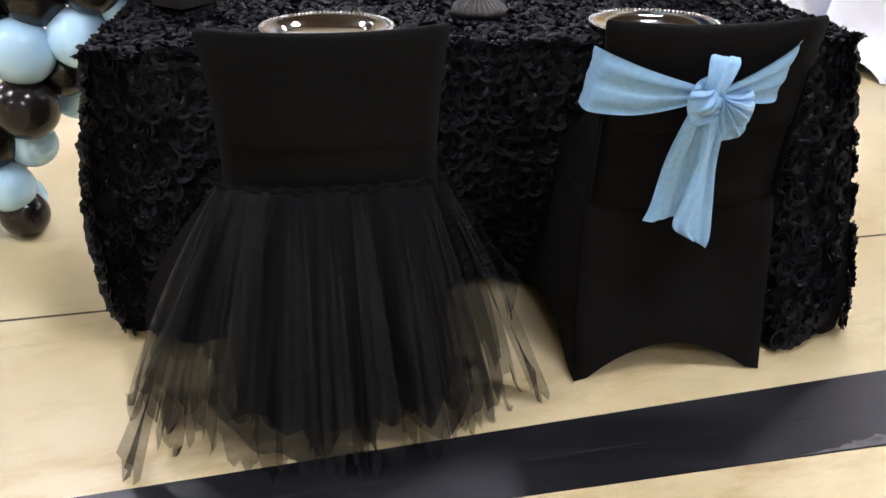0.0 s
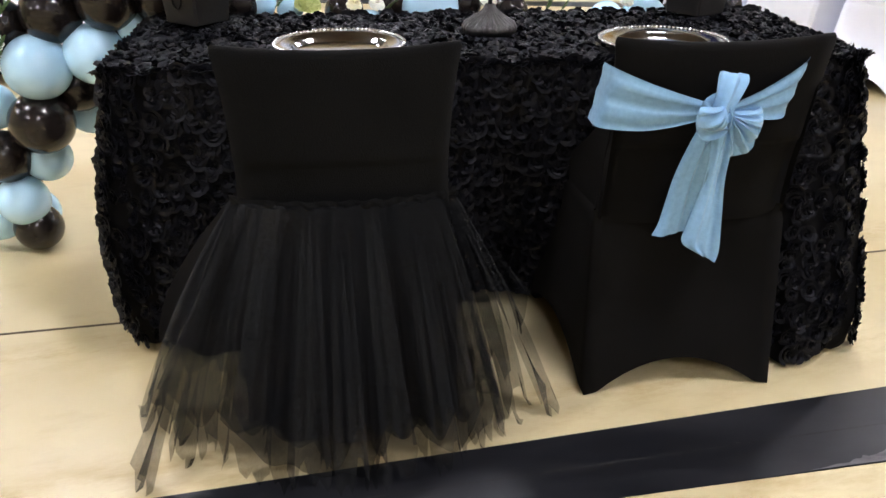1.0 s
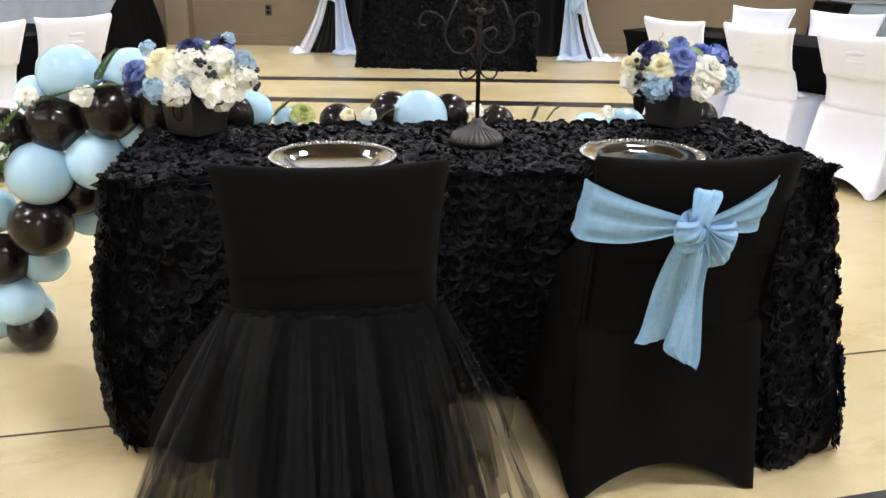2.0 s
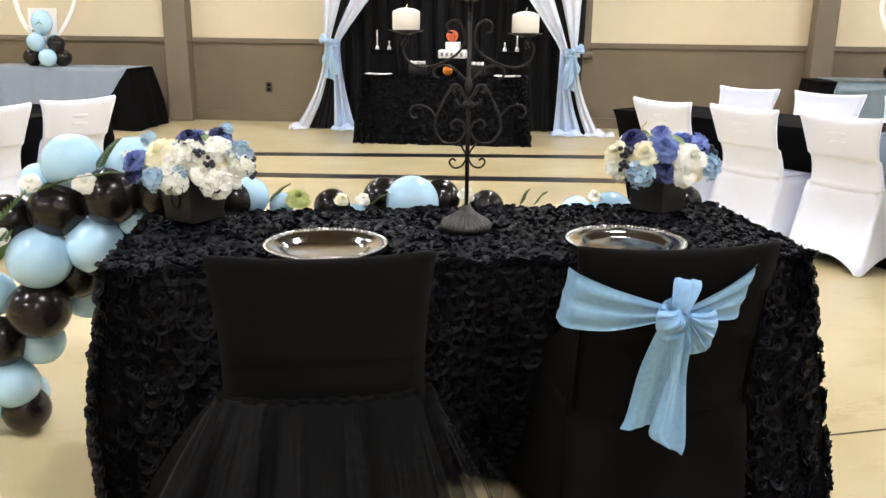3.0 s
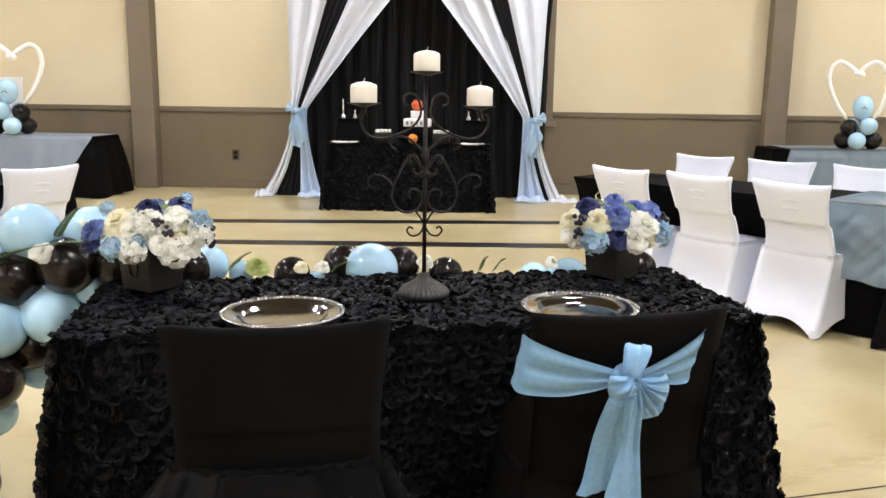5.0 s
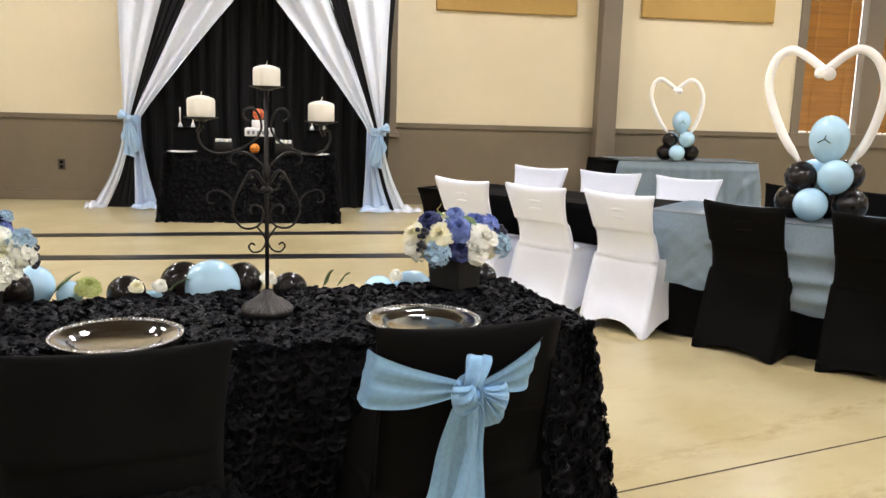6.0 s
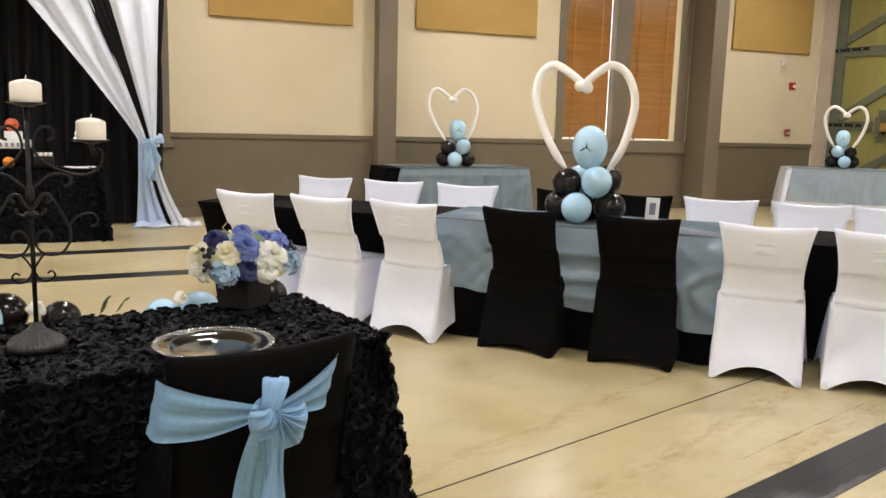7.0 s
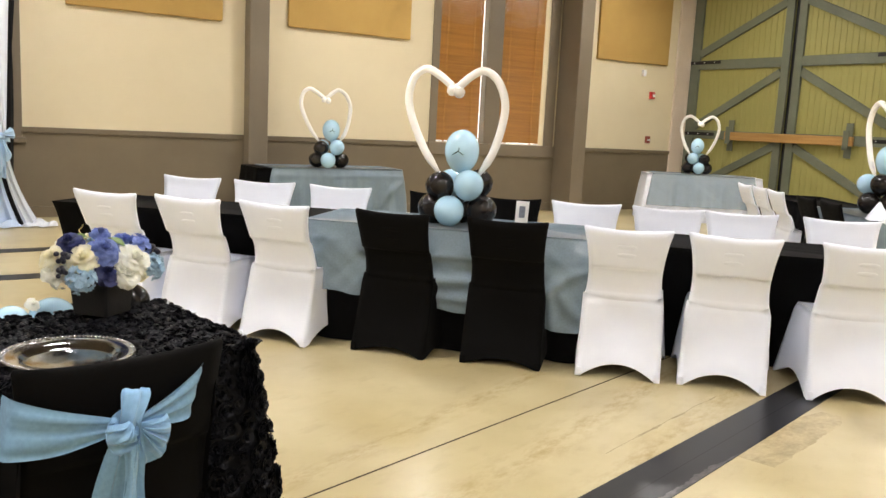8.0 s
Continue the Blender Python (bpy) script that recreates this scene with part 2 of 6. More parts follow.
def add_box(bm, x0, x1, y0, y1, z0, z1, bevel=0.0, m=None):
    made = bmesh.ops.create_cube(bm, size=1.0)["verts"]
    for w in made:
        w.co = Vector(((x0 + x1) / 2 + w.co.x * (x1 - x0), (y0 + y1) / 2 + w.co.y * (y1 - y0), (z0 + z1) / 2 + w.co.z * (z1 - z0)))
    if bevel:
        edges = list({e for w in made for e in w.link_edges})
        got = bmesh.ops.bevel(bm, geom=edges, offset=bevel, segments=2, affect='EDGES', profile=0.5)
        made = list({w for f in got["faces"] for w in f.verts} | {w for w in made if w.is_valid})
    if m is not None:
        bmesh.ops.transform(bm, matrix=m, verts=[w for w in made if w.is_valid])
    return bm


def box(x0, x1, y0, y1, z0, z1, bevel=0.0):
    return add_box(bmesh.new(), x0, x1, y0, y1, z0, z1, bevel)


def grid(points, close_u=False, close_v=False):
    """A bmesh from rows of points (a list of lists of Vectors)."""
    bm = bmesh.new()
    rows = [[bm.verts.new(p) for p in row] for row in points]
    nr, nc = len(rows), len(rows[0])
    for i in range(nr if close_v else nr - 1):
        a, b = rows[i], rows[(i + 1) % nr]
        for j in range(nc if close_u else nc - 1):
            k = (j + 1) % nc
            bm.faces.new((a[j], a[k], b[k], b[j]))
    return bm


def lathe(profile, seg=32, cap=True):
    """A turned body from (radius, height) pairs, from bottom to top."""
    pts = [[Vector((r * math.cos(6.28318 * k / seg), r * math.sin(6.28318 * k / seg), h)) for k in range(seg)] for r, h in profile]
    bm = grid(pts, close_u=True)
    if cap:
        bm.verts.ensure_lookup_table()
        n = len(profile)
        if profile[0][0] > 1e-5:
            bm.faces.new([bm.verts[k] for k in range(seg)][::-1])
        if profile[-1][0] > 1e-5:
            bm.faces.new([bm.verts[(n - 1) * seg + k] for k in range(seg)])
    return bm


def tube(points, radius, seg=8, closed=False, taper=None, cap=True):
    """A round bar that follows points; radius may vary by taper(t)."""
    pts = [Vector(p) for p in points]
    n = len(pts)
    rows, up = [], None
    for i, p in enumerate(pts):
        a = pts[(i - 1) % n] if (closed or i) else p
        b = pts[(i + 1) % n] if (closed or i < n - 1) else p
        d = (b - a).normalized()
        if up is None:
            up = d.orthogonal().normalized()
        up = (up - d * up.dot(d)).normalized()
        side = d.cross(up)
        r = radius * (taper(i / (n - 1)) if taper else 1)
        rows.append([p + r * (up * math.cos(6.28318 * k / seg) + side * math.sin(6.28318 * k / seg)) for k in range(seg)])
    bm = grid(rows, close_u=True, close_v=closed)
    if cap and not closed:
        bm.verts.ensure_lookup_table()
        bm.faces.new([bm.verts[k] for k in range(seg)][::-1])
        bm.faces.new([bm.verts[(n - 1) * seg + k] for k in range(seg)])
    return bm


def smooth_line(knots, steps=8):
    """Catmull-Rom through knots."""
    k = [Vector(p) for p in knots]
    k = [k[0] * 2 - k[1]] + k + [k[-1] * 2 - k[-2]]
    out = []
    for i in range(1, len(k) - 2):
        for s in range(steps):
            t = s / steps
            out.append(0.5 * (2 * k[i] + (k[i + 1] - k[i - 1]) * t + (2 * k[i - 1] - 5 * k[i] + 4 * k[i + 1] - k[i + 2]) * t * t
                              + (3 * k[i] - k[i - 1] - 3 * k[i + 1] + k[i + 2]) * t ** 3))
    return out + [k[-2]]


def joined(parts):
    """Several bmeshes in one."""
    out = bmesh.new()
    for bm in parts:
        me = bpy.data.meshes.new("tmp")
        bm.to_mesh(me)
        bm.free()
        out.from_mesh(me)
        bpy.data.meshes.remove(me)
    return out


# ---------------------------------------------------------------- the hall
structure("floor", box(WEST - 1, EAST + 1, SOUTH - 1, NORTH + 1, -0.15, 0.0), M["floor"], HALL, "polished yellowish concrete floor with scuffs", "floor")
structure("ceiling", box(WEST - 0.3, EAST + 0.3, SOUTH - 0.3, NORTH + 0.3, CEIL, CEIL + 0.2), M["ceiling"], HALL, "plain dark brown hall ceiling", "ceiling")
T = 0.25
WX0, WX1, WZ0, WZ1 = 7.035, 9.225, 1.135, 3.9


def wall_with_hole(name, x0, x1, hx0, hx1, hz0, hz1, y0, y1, material, m, label):
    bm = bmesh.new()
    add_box(bm, x0, hx0, y0, y1, 0, CEIL)
    add_box(bm, hx1, x1, y0, y1, 0, CEIL)
    if hz0 > 0:
        add_box(bm, hx0, hx1, y0, y1, 0, hz0)
    add_box(bm, hx0, hx1, y0, y1, hz1, CEIL)
    return structure(name, bm, material, m, label, "wall")


wall_with_hole("wall_north", WEST - T, EAST + T, WX0, WX1, WZ0, WZ1, NORTH, NORTH + T, M["wall"], HALL, "cream painted hall wall above taupe wainscot")
DY0, DY1, DZ1 = 4.67, 9.15, 4.3
RIGHT = HALL @ pose(EAST, 0, 0, 0, 0, 90)      # local x runs along the wall, local y points out of the hall when negative
bm = bmesh.new()
add_box(bm, SOUTH, DY0, -T, 0, 0, CEIL)
add_box(bm, DY1, NORTH, -T, 0, 0, CEIL)
add_box(bm, DY0, DY1, -T, 0, DZ1, CEIL)
structure("wall_east", bm, M["wall"], RIGHT, "cream painted hall wall round the barn doors", "wall")
structure("wall_west", box(WEST - T, WEST, SOUTH, NORTH, 0, CEIL), M["wall"], HALL, "plain cream hall wall", "wall")
structure("wall_south", box(WEST - T, EAST + T, SOUTH - T, SOUTH, 0, CEIL), M["wall"], HALL, "plain cream hall wall", "wall")

# wainscot, rail and skirting, broken by the pillars
PILLARS = [(-9.2, -8.88), (-4.70, -4.375), (3.885, 4.165), (9.47, 9.755)]
stops = [WEST] + sorted(v for p in PILLARS for v in p) + [EAST]
for i in range(0, len(stops), 2):
    a, b = stops[i], stops[i + 1]
    structure("wainscot", box(a, b, NORTH - 0.02, NORTH - 0.001, 0.14, 1.06), M["wainscot"], HALL, "taupe painted wainscot panel", "wainscot")
    structure("trim", box(a, b, NORTH - 0.045, NORTH - 0.001, 1.062, 1.13, 0.008), M["wainscot"], HALL, "taupe painted chair rail", "trim")
    structure("baseboard", box(a, b, NORTH - 0.035, NORTH - 0.001, 0.0, 0.138, 0.006), M["wainscot"], HALL, "taupe painted baseboard", "baseboard")
for a, b in PILLARS:
    structure("pillar", box(a, b, NORTH - (0.53 if a > 9 else 0.22), NORTH - 0.001, 0, CEIL, 0.012), M["pillar"], HALL, "square taupe painted wall pillar", "pillar")

for a, b, z in ((1.60, 3.56, 2.655), (4.50, 6.48, 2.68), (10.30, 12.06, 2.72)):
    t = thing("acoustic_panel", HALL @ pose((a + b) / 2, NORTH, z), "ochre fabric-covered acoustic wall panel", "wall panel", "acoustic panels")
    part("panel", box((a - b) / 2, (b - a) / 2, -0.055, -0.002, 0, 1.35, 0.012), M["panel"], t)

# black strips and joints in the floor
def strip(name, a, b, width, material, label, z=0.002):
    a, b = Vector((*a, 0)), Vector((*b, 0))
    d = (b - a).normalized()
    ang = math.degrees(math.atan2(d.y, d.x))
    structure(name, box(0, (b - a).length, -width / 2, width / 2, 0.0005, z), material, TAB @ pose(a.x, a.y, 0, 0, 0, ang), label, "floor strip")


def band(low, high, label, material="stripe", name="floor_strip"):
    """A flat strip between two edge lines, given as (x, y) corners in the table's axes."""
    bm = bmesh.new()
    for z in (0.003, 0.0004):
        vs = [[bm.verts.new((x, y, z)) for x, y in line] for line in (low, high)]
        for j in range(len(low) - 1):
            bm.faces.new((vs[0][j], vs[0][j + 1], vs[1][j + 1], vs[1][j]))
    structure(name, bm, M[material], TAB, label, "floor strip" if name == "floor_strip" else "floor joint")


band([(-5.0, -1.405), (-0.9, -0.925), (1.0, -0.752), (7.5, -0.335)], [(-5.0, -1.305), (-0.9, -0.84), (1.0, -0.6235), (7.5, -0.215)], "glossy black strip across the concrete floor")
band([(-5.0, -1.505), (-0.9, -1.01), (1.0, -0.879), (7.5, -0.45)], [(-5.0, -1.411), (-0.9, -0.931), (1.0, -0.758), (7.5, -0.341)], "scuffed glossy black strip across the concrete floor")
band([(-5.0, -1.4105), (-0.9, -0.9305), (1.0, -0.7575), (7.5, -0.3405)], [(-5.0, -1.4055), (-0.9, -0.9255), (1.0, -0.7525), (7.5, -0.3355)], "narrow dark joint between the two black floor strips", "strip_joint", "floor_joint")
strip("floor_joint", (-7.0, -0.60), (7.5, 0.61), 0.009, M["joint"], "dark saw-cut joint in the concrete floor", 0.0015)
for y0, y1 in ((6.23, 0.105), (4.92, 0.06)):
    ob = structure("floor_strip", box(-9, 9, -0.11, 0.11, 0.0005, 0.003), M["stripe"], HALL @ pose(-1, y0 + 0.12, 0, 0, 0, math.degrees(y1)), "thin black strip across the concrete floor", "floor strip")

# grey scuffs where the near edge of the black strip is worn through
M["scuff"] = surface("grey_scuffed_paint", (0.030, 0.028, 0.029), (0.15, 0.137, 0.14), 0.40, 24, 60, 0.1, stretch=(0.5, 1.4, 1))
r = random.Random(21)
bm = bmesh.new()
low, high = [], []
for k in range(241):
    x = 0.55 + 2.6 * k / 240
    edge = -0.9098 + (x - 0.55) * 0.0684 if x < 1.0 else -0.8790 + (x - 1.0) * 0.0660
    wide = (0.010 + 0.022 * min(1.0, k / 60)) * (0.7 + noise.noise(Vector((7 * x, 0.3, 0)))) + 0.014 * abs(noise.noise(Vector((38 * x, 1.7, 0)))) + r.uniform(0.0, 0.006)
    low.append(bm.verts.new((x, edge + 0.001, 0.0045)))
    high.append(bm.verts.new((x, edge + 0.001 + max(0.003, wide) * min(1.0, k / 12, (240 - k) / 30), 0.0045)))
for k in range(240):
    bm.faces.new((low[k], low[k + 1], high[k + 1], high[k]))
structure("floor_scuff", bm, M["scuff"], TAB, "grey scuffed edge of the black floor strip", "floor scuff")

# worn patch of bare concrete beside the black strip
r = random.Random(8)
bm = bmesh.new()
inner, outer = [], []
for k in range(61):
    q = k / 60
    x = 3.10 + 0.97 * q
    inner.append(bm.verts.new((x + r.uniform(-0.004, 0.004), -0.741 + 0.064 * q - 0.002 - 0.05 * max(0.0, q - 0.8) / 0.2, 0.0012)))
    outer.append(bm.verts.new((x + 0.008 + r.uniform(-0.004, 0.004), -0.906 + 0.030 * q + 0.010 * noise.noise(Vector((9 * q, 0.5, 0))) + r.uniform(-0.004, 0.004) + 0.05 * max(0.0, q - 0.85) / 0.15, 0.0012)))
for k in range(60):
    bm.faces.new((outer[k], outer[k + 1], inner[k + 1], inner[k]))
M["worn"] = surface("worn_bare_concrete", (0.33, 0.255, 0.125), (0.56, 0.465, 0.27), 0.36, 11, 45, 0.15, stretch=(0.6, 1, 1))
structure("floor_patch", bm, M["worn"], TAB, "worn brown patch of bare concrete in the floor", "floor patch")

# thin dragged scratch between the joint and the black strip
r = random.Random(31)
bm = bmesh.new()
pairs = []
for k in range(81):
    q = k / 80
    x, y = 2.60 + 1.25 * q, -0.358 + 0.113 * q + 0.012 * noise.noise(Vector((6 * q, 2.5, 0)))
    wide = max(0.0015, 0.003 + 0.010 * noise.noise(Vector((14 * q, 4.5, 0))) + r.uniform(-0.002, 0.003)) * min(1.0, k / 6, (80 - k) / 6)
    pairs.append((bm.verts.new((x, y - wide, 0.0012)), bm.verts.new((x, y + wide, 0.0012))))
for (p0, p1), (q0, q1) in zip(pairs, pairs[1:]):
    bm.faces.new((p0, q0, q1, p1))
M["scratch"] = surface("brown_floor_scratch", (0.22, 0.165, 0.08), (0.46, 0.38, 0.21), 0.45, 14, 60, 0.1)
structure("floor_scuff", bm, M["scratch"], TAB, "thin brown scratch dragged across the concrete floor", "floor scuff")

# ceiling lamps
for ix in range(5):
    for iy in range(4):
        t = thing("ceiling_light", HALL @ pose(-8.0 + ix * 4.55, -6.0 + iy * 4.3, CEIL), "round white high-bay ceiling light", "ceiling light", "ceiling lights")
        part("housing", lathe([(0.0, 0.0), (0.07, 0.0), (0.08, -0.06), (0.12, -0.09), (0.33, -0.20), (0.335, -0.215), (0.325, -0.21), (0.115, -0.10), (0.0, -0.10)], 32, cap=False), M["lamp_frame"], t)
        part("diffuser", lathe([(0.0, -0.185), (0.30, -0.185), (0.30, -0.195), (0.0, -0.198)], 32, cap=False), M["lamp"], t, "glowing white diffuser")


# ---------------------------------------------------------------- chairs
BACK_PROFILE = [(0.44, -0.236), (0.456, -0.245), (0.470, -0.249), (0.484, -0.242), (0.496, -0.237), (0.53, -0.234), (0.57, -0.231), (0.61, -0.234), (0.630, -0.238), (0.636, -0.243),
                (0.643, -0.256), (0.652, -0.261), (0.668, -0.262), (0.70, -0.264), (0.75, -0.266), (0.80, -0.265), (0.845, -0.262), (0.868, -0.256), (0.880, -0.247)]


def chair_shell(w=0.234, arch=0.09, pinch=0.045, plain=0.0, recline=1.0, flare=0.05):
    """Stretch cover over a banquet chair: origin on the floor, sitter faces +y, back towards -y. Returns back and skirt bmeshes."""
    rows = []
    for z, yb in BACK_PROFILE:
        yb += (-0.254 - yb) * plain + recline * (0.115 - 0.140 * max(0.0, z - 0.47) / 0.41)
        k = (z - 0.44) / 0.44
        ww = w * (0.98 - pinch * math.sin(math.pi * min(1, k ** 0.9 * 1.02)) ** 0.8 + flare * k ** 2.5)
        th = 0.055 * (1 - 0.3 * k) if k < 0.99 else 0.03
        dip = 0.016 * k ** 5
        ring = []
        for j in range(15):
            u = -1 + j / 7
            ring.append(Vector((u * ww, yb + 0.022 * abs(u) ** 3 + 0.014 * (1 - u * u) * k ** 2, z - dip * (1 - u * u))))
        for j in range(15):
            u = 1 - j / 7
            ring.append(Vector((u * ww * 0.985, yb + th + 0.014 * (1 - u * u) * k ** 2, z - dip * (1 - u * u))))
        rows.append(ring)
    rows.append([Vector((p.x * 0.985, p.y * 0.65 + rows[-1][29 - j].y * 0.35, p.z + 0.006)) for j, p in enumerate(rows[-1])])
    back = grid(rows, close_u=True)
    back.verts.ensure_lookup_table()
    b0 = len(back.verts) - 30
    for j in range(14):
        back.faces.new((back.verts[b0 + j], back.verts[b0 + j + 1], back.verts[b0 + 28 - j], back.verts[b0 + 29 - j]))
    # skirt: four sides with arched hems, stretched out to the four feet
    corners_top = [(-w * 0.995, -0.238 + 0.114 * recline), (w * 0.995, -0.238 + 0.114 * recline), (w * 1.02, 0.19), (-w * 1.02, 0.19)]
    corners_low = [(-w * 1.03, -0.256), (w * 1.03, -0.256), (w * 1.27, 0.33), (-w * 1.27, 0.33)]
    m = 14
    top_z = 0.472
    cols = []
    for s in range(4):
        for j in range(m):
            t = j / m
            a, b = corners_top[s], corners_top[(s + 1) % 4]
            c, d = corners_low[s], corners_low[(s + 1) % 4]
            pt = Vector((a[0] + (b[0] - a[0]) * t, a[1] + (b[1] - a[1]) * t, top_z))
            pl = Vector((c[0] + (d[0] - c[0]) * t, c[1] + (d[1] - c[1]) * t, 0.0))
            e = abs(2 * t - 1)
            hem = arch * (1 - min(1.0, e / 0.9) ** 2.0) * (1.0 if s in (0, 2) else 1.15)
            nrm = Vector(((0, 1), (-1, 0), (0, -1), (1, 0))[s]).to_3d()
            col = []
            for r in range(13):
                q = r / 12
                z = top_z + (hem - top_z) * q
                base = pt.lerp(pl, 1 - z / top_z)
                pull = (1 - e * e) * (0.030 * math.sin(math.pi * min(1, q * 1.15)) + 0.012 * q) * (1.0 if s in (0, 2) else 0.3)
                edge = 0.010 * math.exp(-((q - 0.0) / 0.05) ** 2)
                col.append(Vector((base.x, base.y, max(z, 0.003))) + nrm * (pull + edge))
            cols.append(col)
    skirt = grid([[cols[c][r] for c in range(4 * m)] for r in range(13)], close_u=True)
    skirt.verts.ensure_lookup_table()
    rim = [skirt.verts[j] for j in range(4 * m)]
    mid = skirt.verts.new((0, -0.02, top_z + 0.008))
    for j in range(4 * m):
        skirt.faces.new((rim[j], rim[(j + 1) % (4 * m)], mid))
    return back, skirt


def lozenge(x0, x1, y, z, h, d, slope=0.34):
    """A low rounded ridge on a vertical face."""
    pts = []
    for i in range(9):
        u = i / 8
        x = x0 + (x1 - x0) * u
        k = math.sin(math.pi * u) ** 0.35
        pts.append([Vector((x, y - d * k * math.sin(math.pi * j / 6) - slope * h * k * math.cos(math.pi * j / 6), z + h * k * math.cos(math.pi * j / 6))) for j in range(7)])
    return grid(pts)


def covered_chair(material, m, label, group, pinch=0.045, arch=0.082, slots=(0.775, 0.725), plain=0.0, recline=1.0, pockets=True, flare=0.05):
    t = thing("banquet_chair", m, label, "chair", group)
    back, skirt = chair_shell(pinch=pinch, arch=arch, plain=plain, recline=recline, flare=flare)
    b = part("back_cover", back, material, t)
    for z in slots:
        part("back_slot", lozenge(-0.058, 0.058, -0.2595 + 0.115 - 0.140 * (z - 0.47) / 0.41, z, 0.013, 0.0042), material, b)
    k = part("skirt_cover", skirt, material, t)
    for x in (-0.223, 0.223) if pockets else ():
        part("foot_pocket", box(x - 0.017, x + 0.017, -0.2595, -0.252, 0.004, 0.055, 0.003), material, k)
    return t


white_chair = covered_chair(M["white_spandex"], pose(0, 0, -50), "banquet chair in a white stretch spandex cover", "chairs at the guest tables", pinch=0.09, flare=0.085)
black_chair = covered_chair(M["black_spandex"], pose(0, 0, -50), "banquet chair in a black stretch spandex cover", "chairs at the guest tables", arch=0.045)
NEAR_ROW = [(-1.42, 0), (-0.84, 0), (-0.26, 0), (0.49, 1), (1.155, 1), (1.84, 0), (2.44, 0), (3.10, 0)]
FAR_ROW = [(-1.53, 0), (-0.90, 0), (-0.30, 0), (0.50, 1), (0.98, 1), (1.56, 0), (2.12, 0), (2.63, 0), (3.27, 0)]
NEAR_TURNS = [-8, -9, -9, -9, -2, -1, -6, 2]
TURNS = [2, -3, 1, -2, 3, -1, 2, -2, 1]
for i, (s, k) in enumerate(NEAR_ROW):
    copy_thing(black_chair if k else white_chair, GUEST @ pose(s, 3.14 + 0.245, 0, 0, 0, NEAR_TURNS[i]))
for i, (s, k) in enumerate(FAR_ROW):
    copy_thing(black_chair if k else white_chair, GUEST @ pose(s, 4.40 - 0.245, 0, 0, 0, 180 - TURNS[i]) @ Matrix.Diagonal((1.005, 1.0, 1.03, 1)))


# ---------------------------------------------------------------- cloth-covered tables
def cloth_points(L, W, H, flare, amp, folds, hem=0.0, tuck=(), ns=160, nv=12, seed=0, bend=1.3, ends=None, round_off=0.0):
    """Rows of points of a cloth's sides, from the table's edge to the hem; and a function for other places."""
    rnd = random.Random(seed)
    ph = [rnd.uniform(0, 6.28) for _ in range(4)]
    per = 2 * (L + W)

    def edge(s):
        s = s % per
        if s < L: return Vector((-L / 2 + s, -W / 2, 0)), Vector((0, -1, 0)), min(s, L - s)
        s -= L
        if s < W: return Vector((L / 2, -W / 2 + s, 0)), Vector((1, 0, 0)), min(s, W - s)
        s -= W
        if s < L: return Vector((L / 2 - s, W / 2, 0)), Vector((0, 1, 0)), min(s, L - s)
        s -= L
        return Vector((-L / 2, W / 2 - s, 0)), Vector((-1, 0, 0)), min(s, W - s)

    def at(s, q):
        p, n, c = edge(s)
        k = max(0.0, 1 - c / 0.12)
        p2, n2, _ = edge(s + (c + 0.02) if edge(s + c + 0.02)[1] != n else s - c - 0.02)
        nn = (n + n2 * k * 0.9).normalized() if k else n
        wob = math.sin(6.28 * folds * s / per + ph[0]) + 0.6 * math.sin(6.28 * folds * 1.7 * s / per + ph[1])
        wide = flare if ends is None or abs(n.x) < 0.5 else ends
        out = wide * (1.45 * q - 0.45 * q ** 3) * (1 if round_off else 1 + 0.6 * k) + amp * wob * q ** 0.8
        drag = 0.0
        if round_off:
            kk = max(0.0, 1 - c / 0.26)
            p = p - (n + n2).normalized() * round_off * kk * kk * (0.06 + 0.94 * q ** 4)
        if tuck and n.y < 0.5:
            x0, y0 = tuck[0]
            for x1, y1 in tuck[1:]:
                if x0 <= p.x <= x1:
                    h = (p.x - x0) / (x1 - x0)
                    drag = q ** bend * (y0 + (y1 - y0) * h * h * (3 - 2 * h)) * max(0.0, 0.5 - p.y / W) ** 1.5
                x0, y0 = x1, y1
        z = H - (H - hem) * q
        p = p + nn * out + Vector((0, drag, 0))
        return Vector((p.x, p.y, z)), nn

    rows = [[at(per * j / ns, i / nv)[0] for j in range(ns)] for i in range(nv + 1)]
    return rows, at, per


def cloth_bm(L, W, H, flare=0.04, amp=0.012, folds=18, hem=0.008, seed=0, ns=160, nv=12, tuck=(), bend=1.3):
    rows, at, per = cloth_points(L, W, H, flare, amp, folds, hem, tuck, ns, nv, seed, bend)
    bm = grid(rows, close_u=True)
    bm.verts.ensure_lookup_table()
    bm.faces.new([bm.verts[j] for j in range(ns)])
    return bm


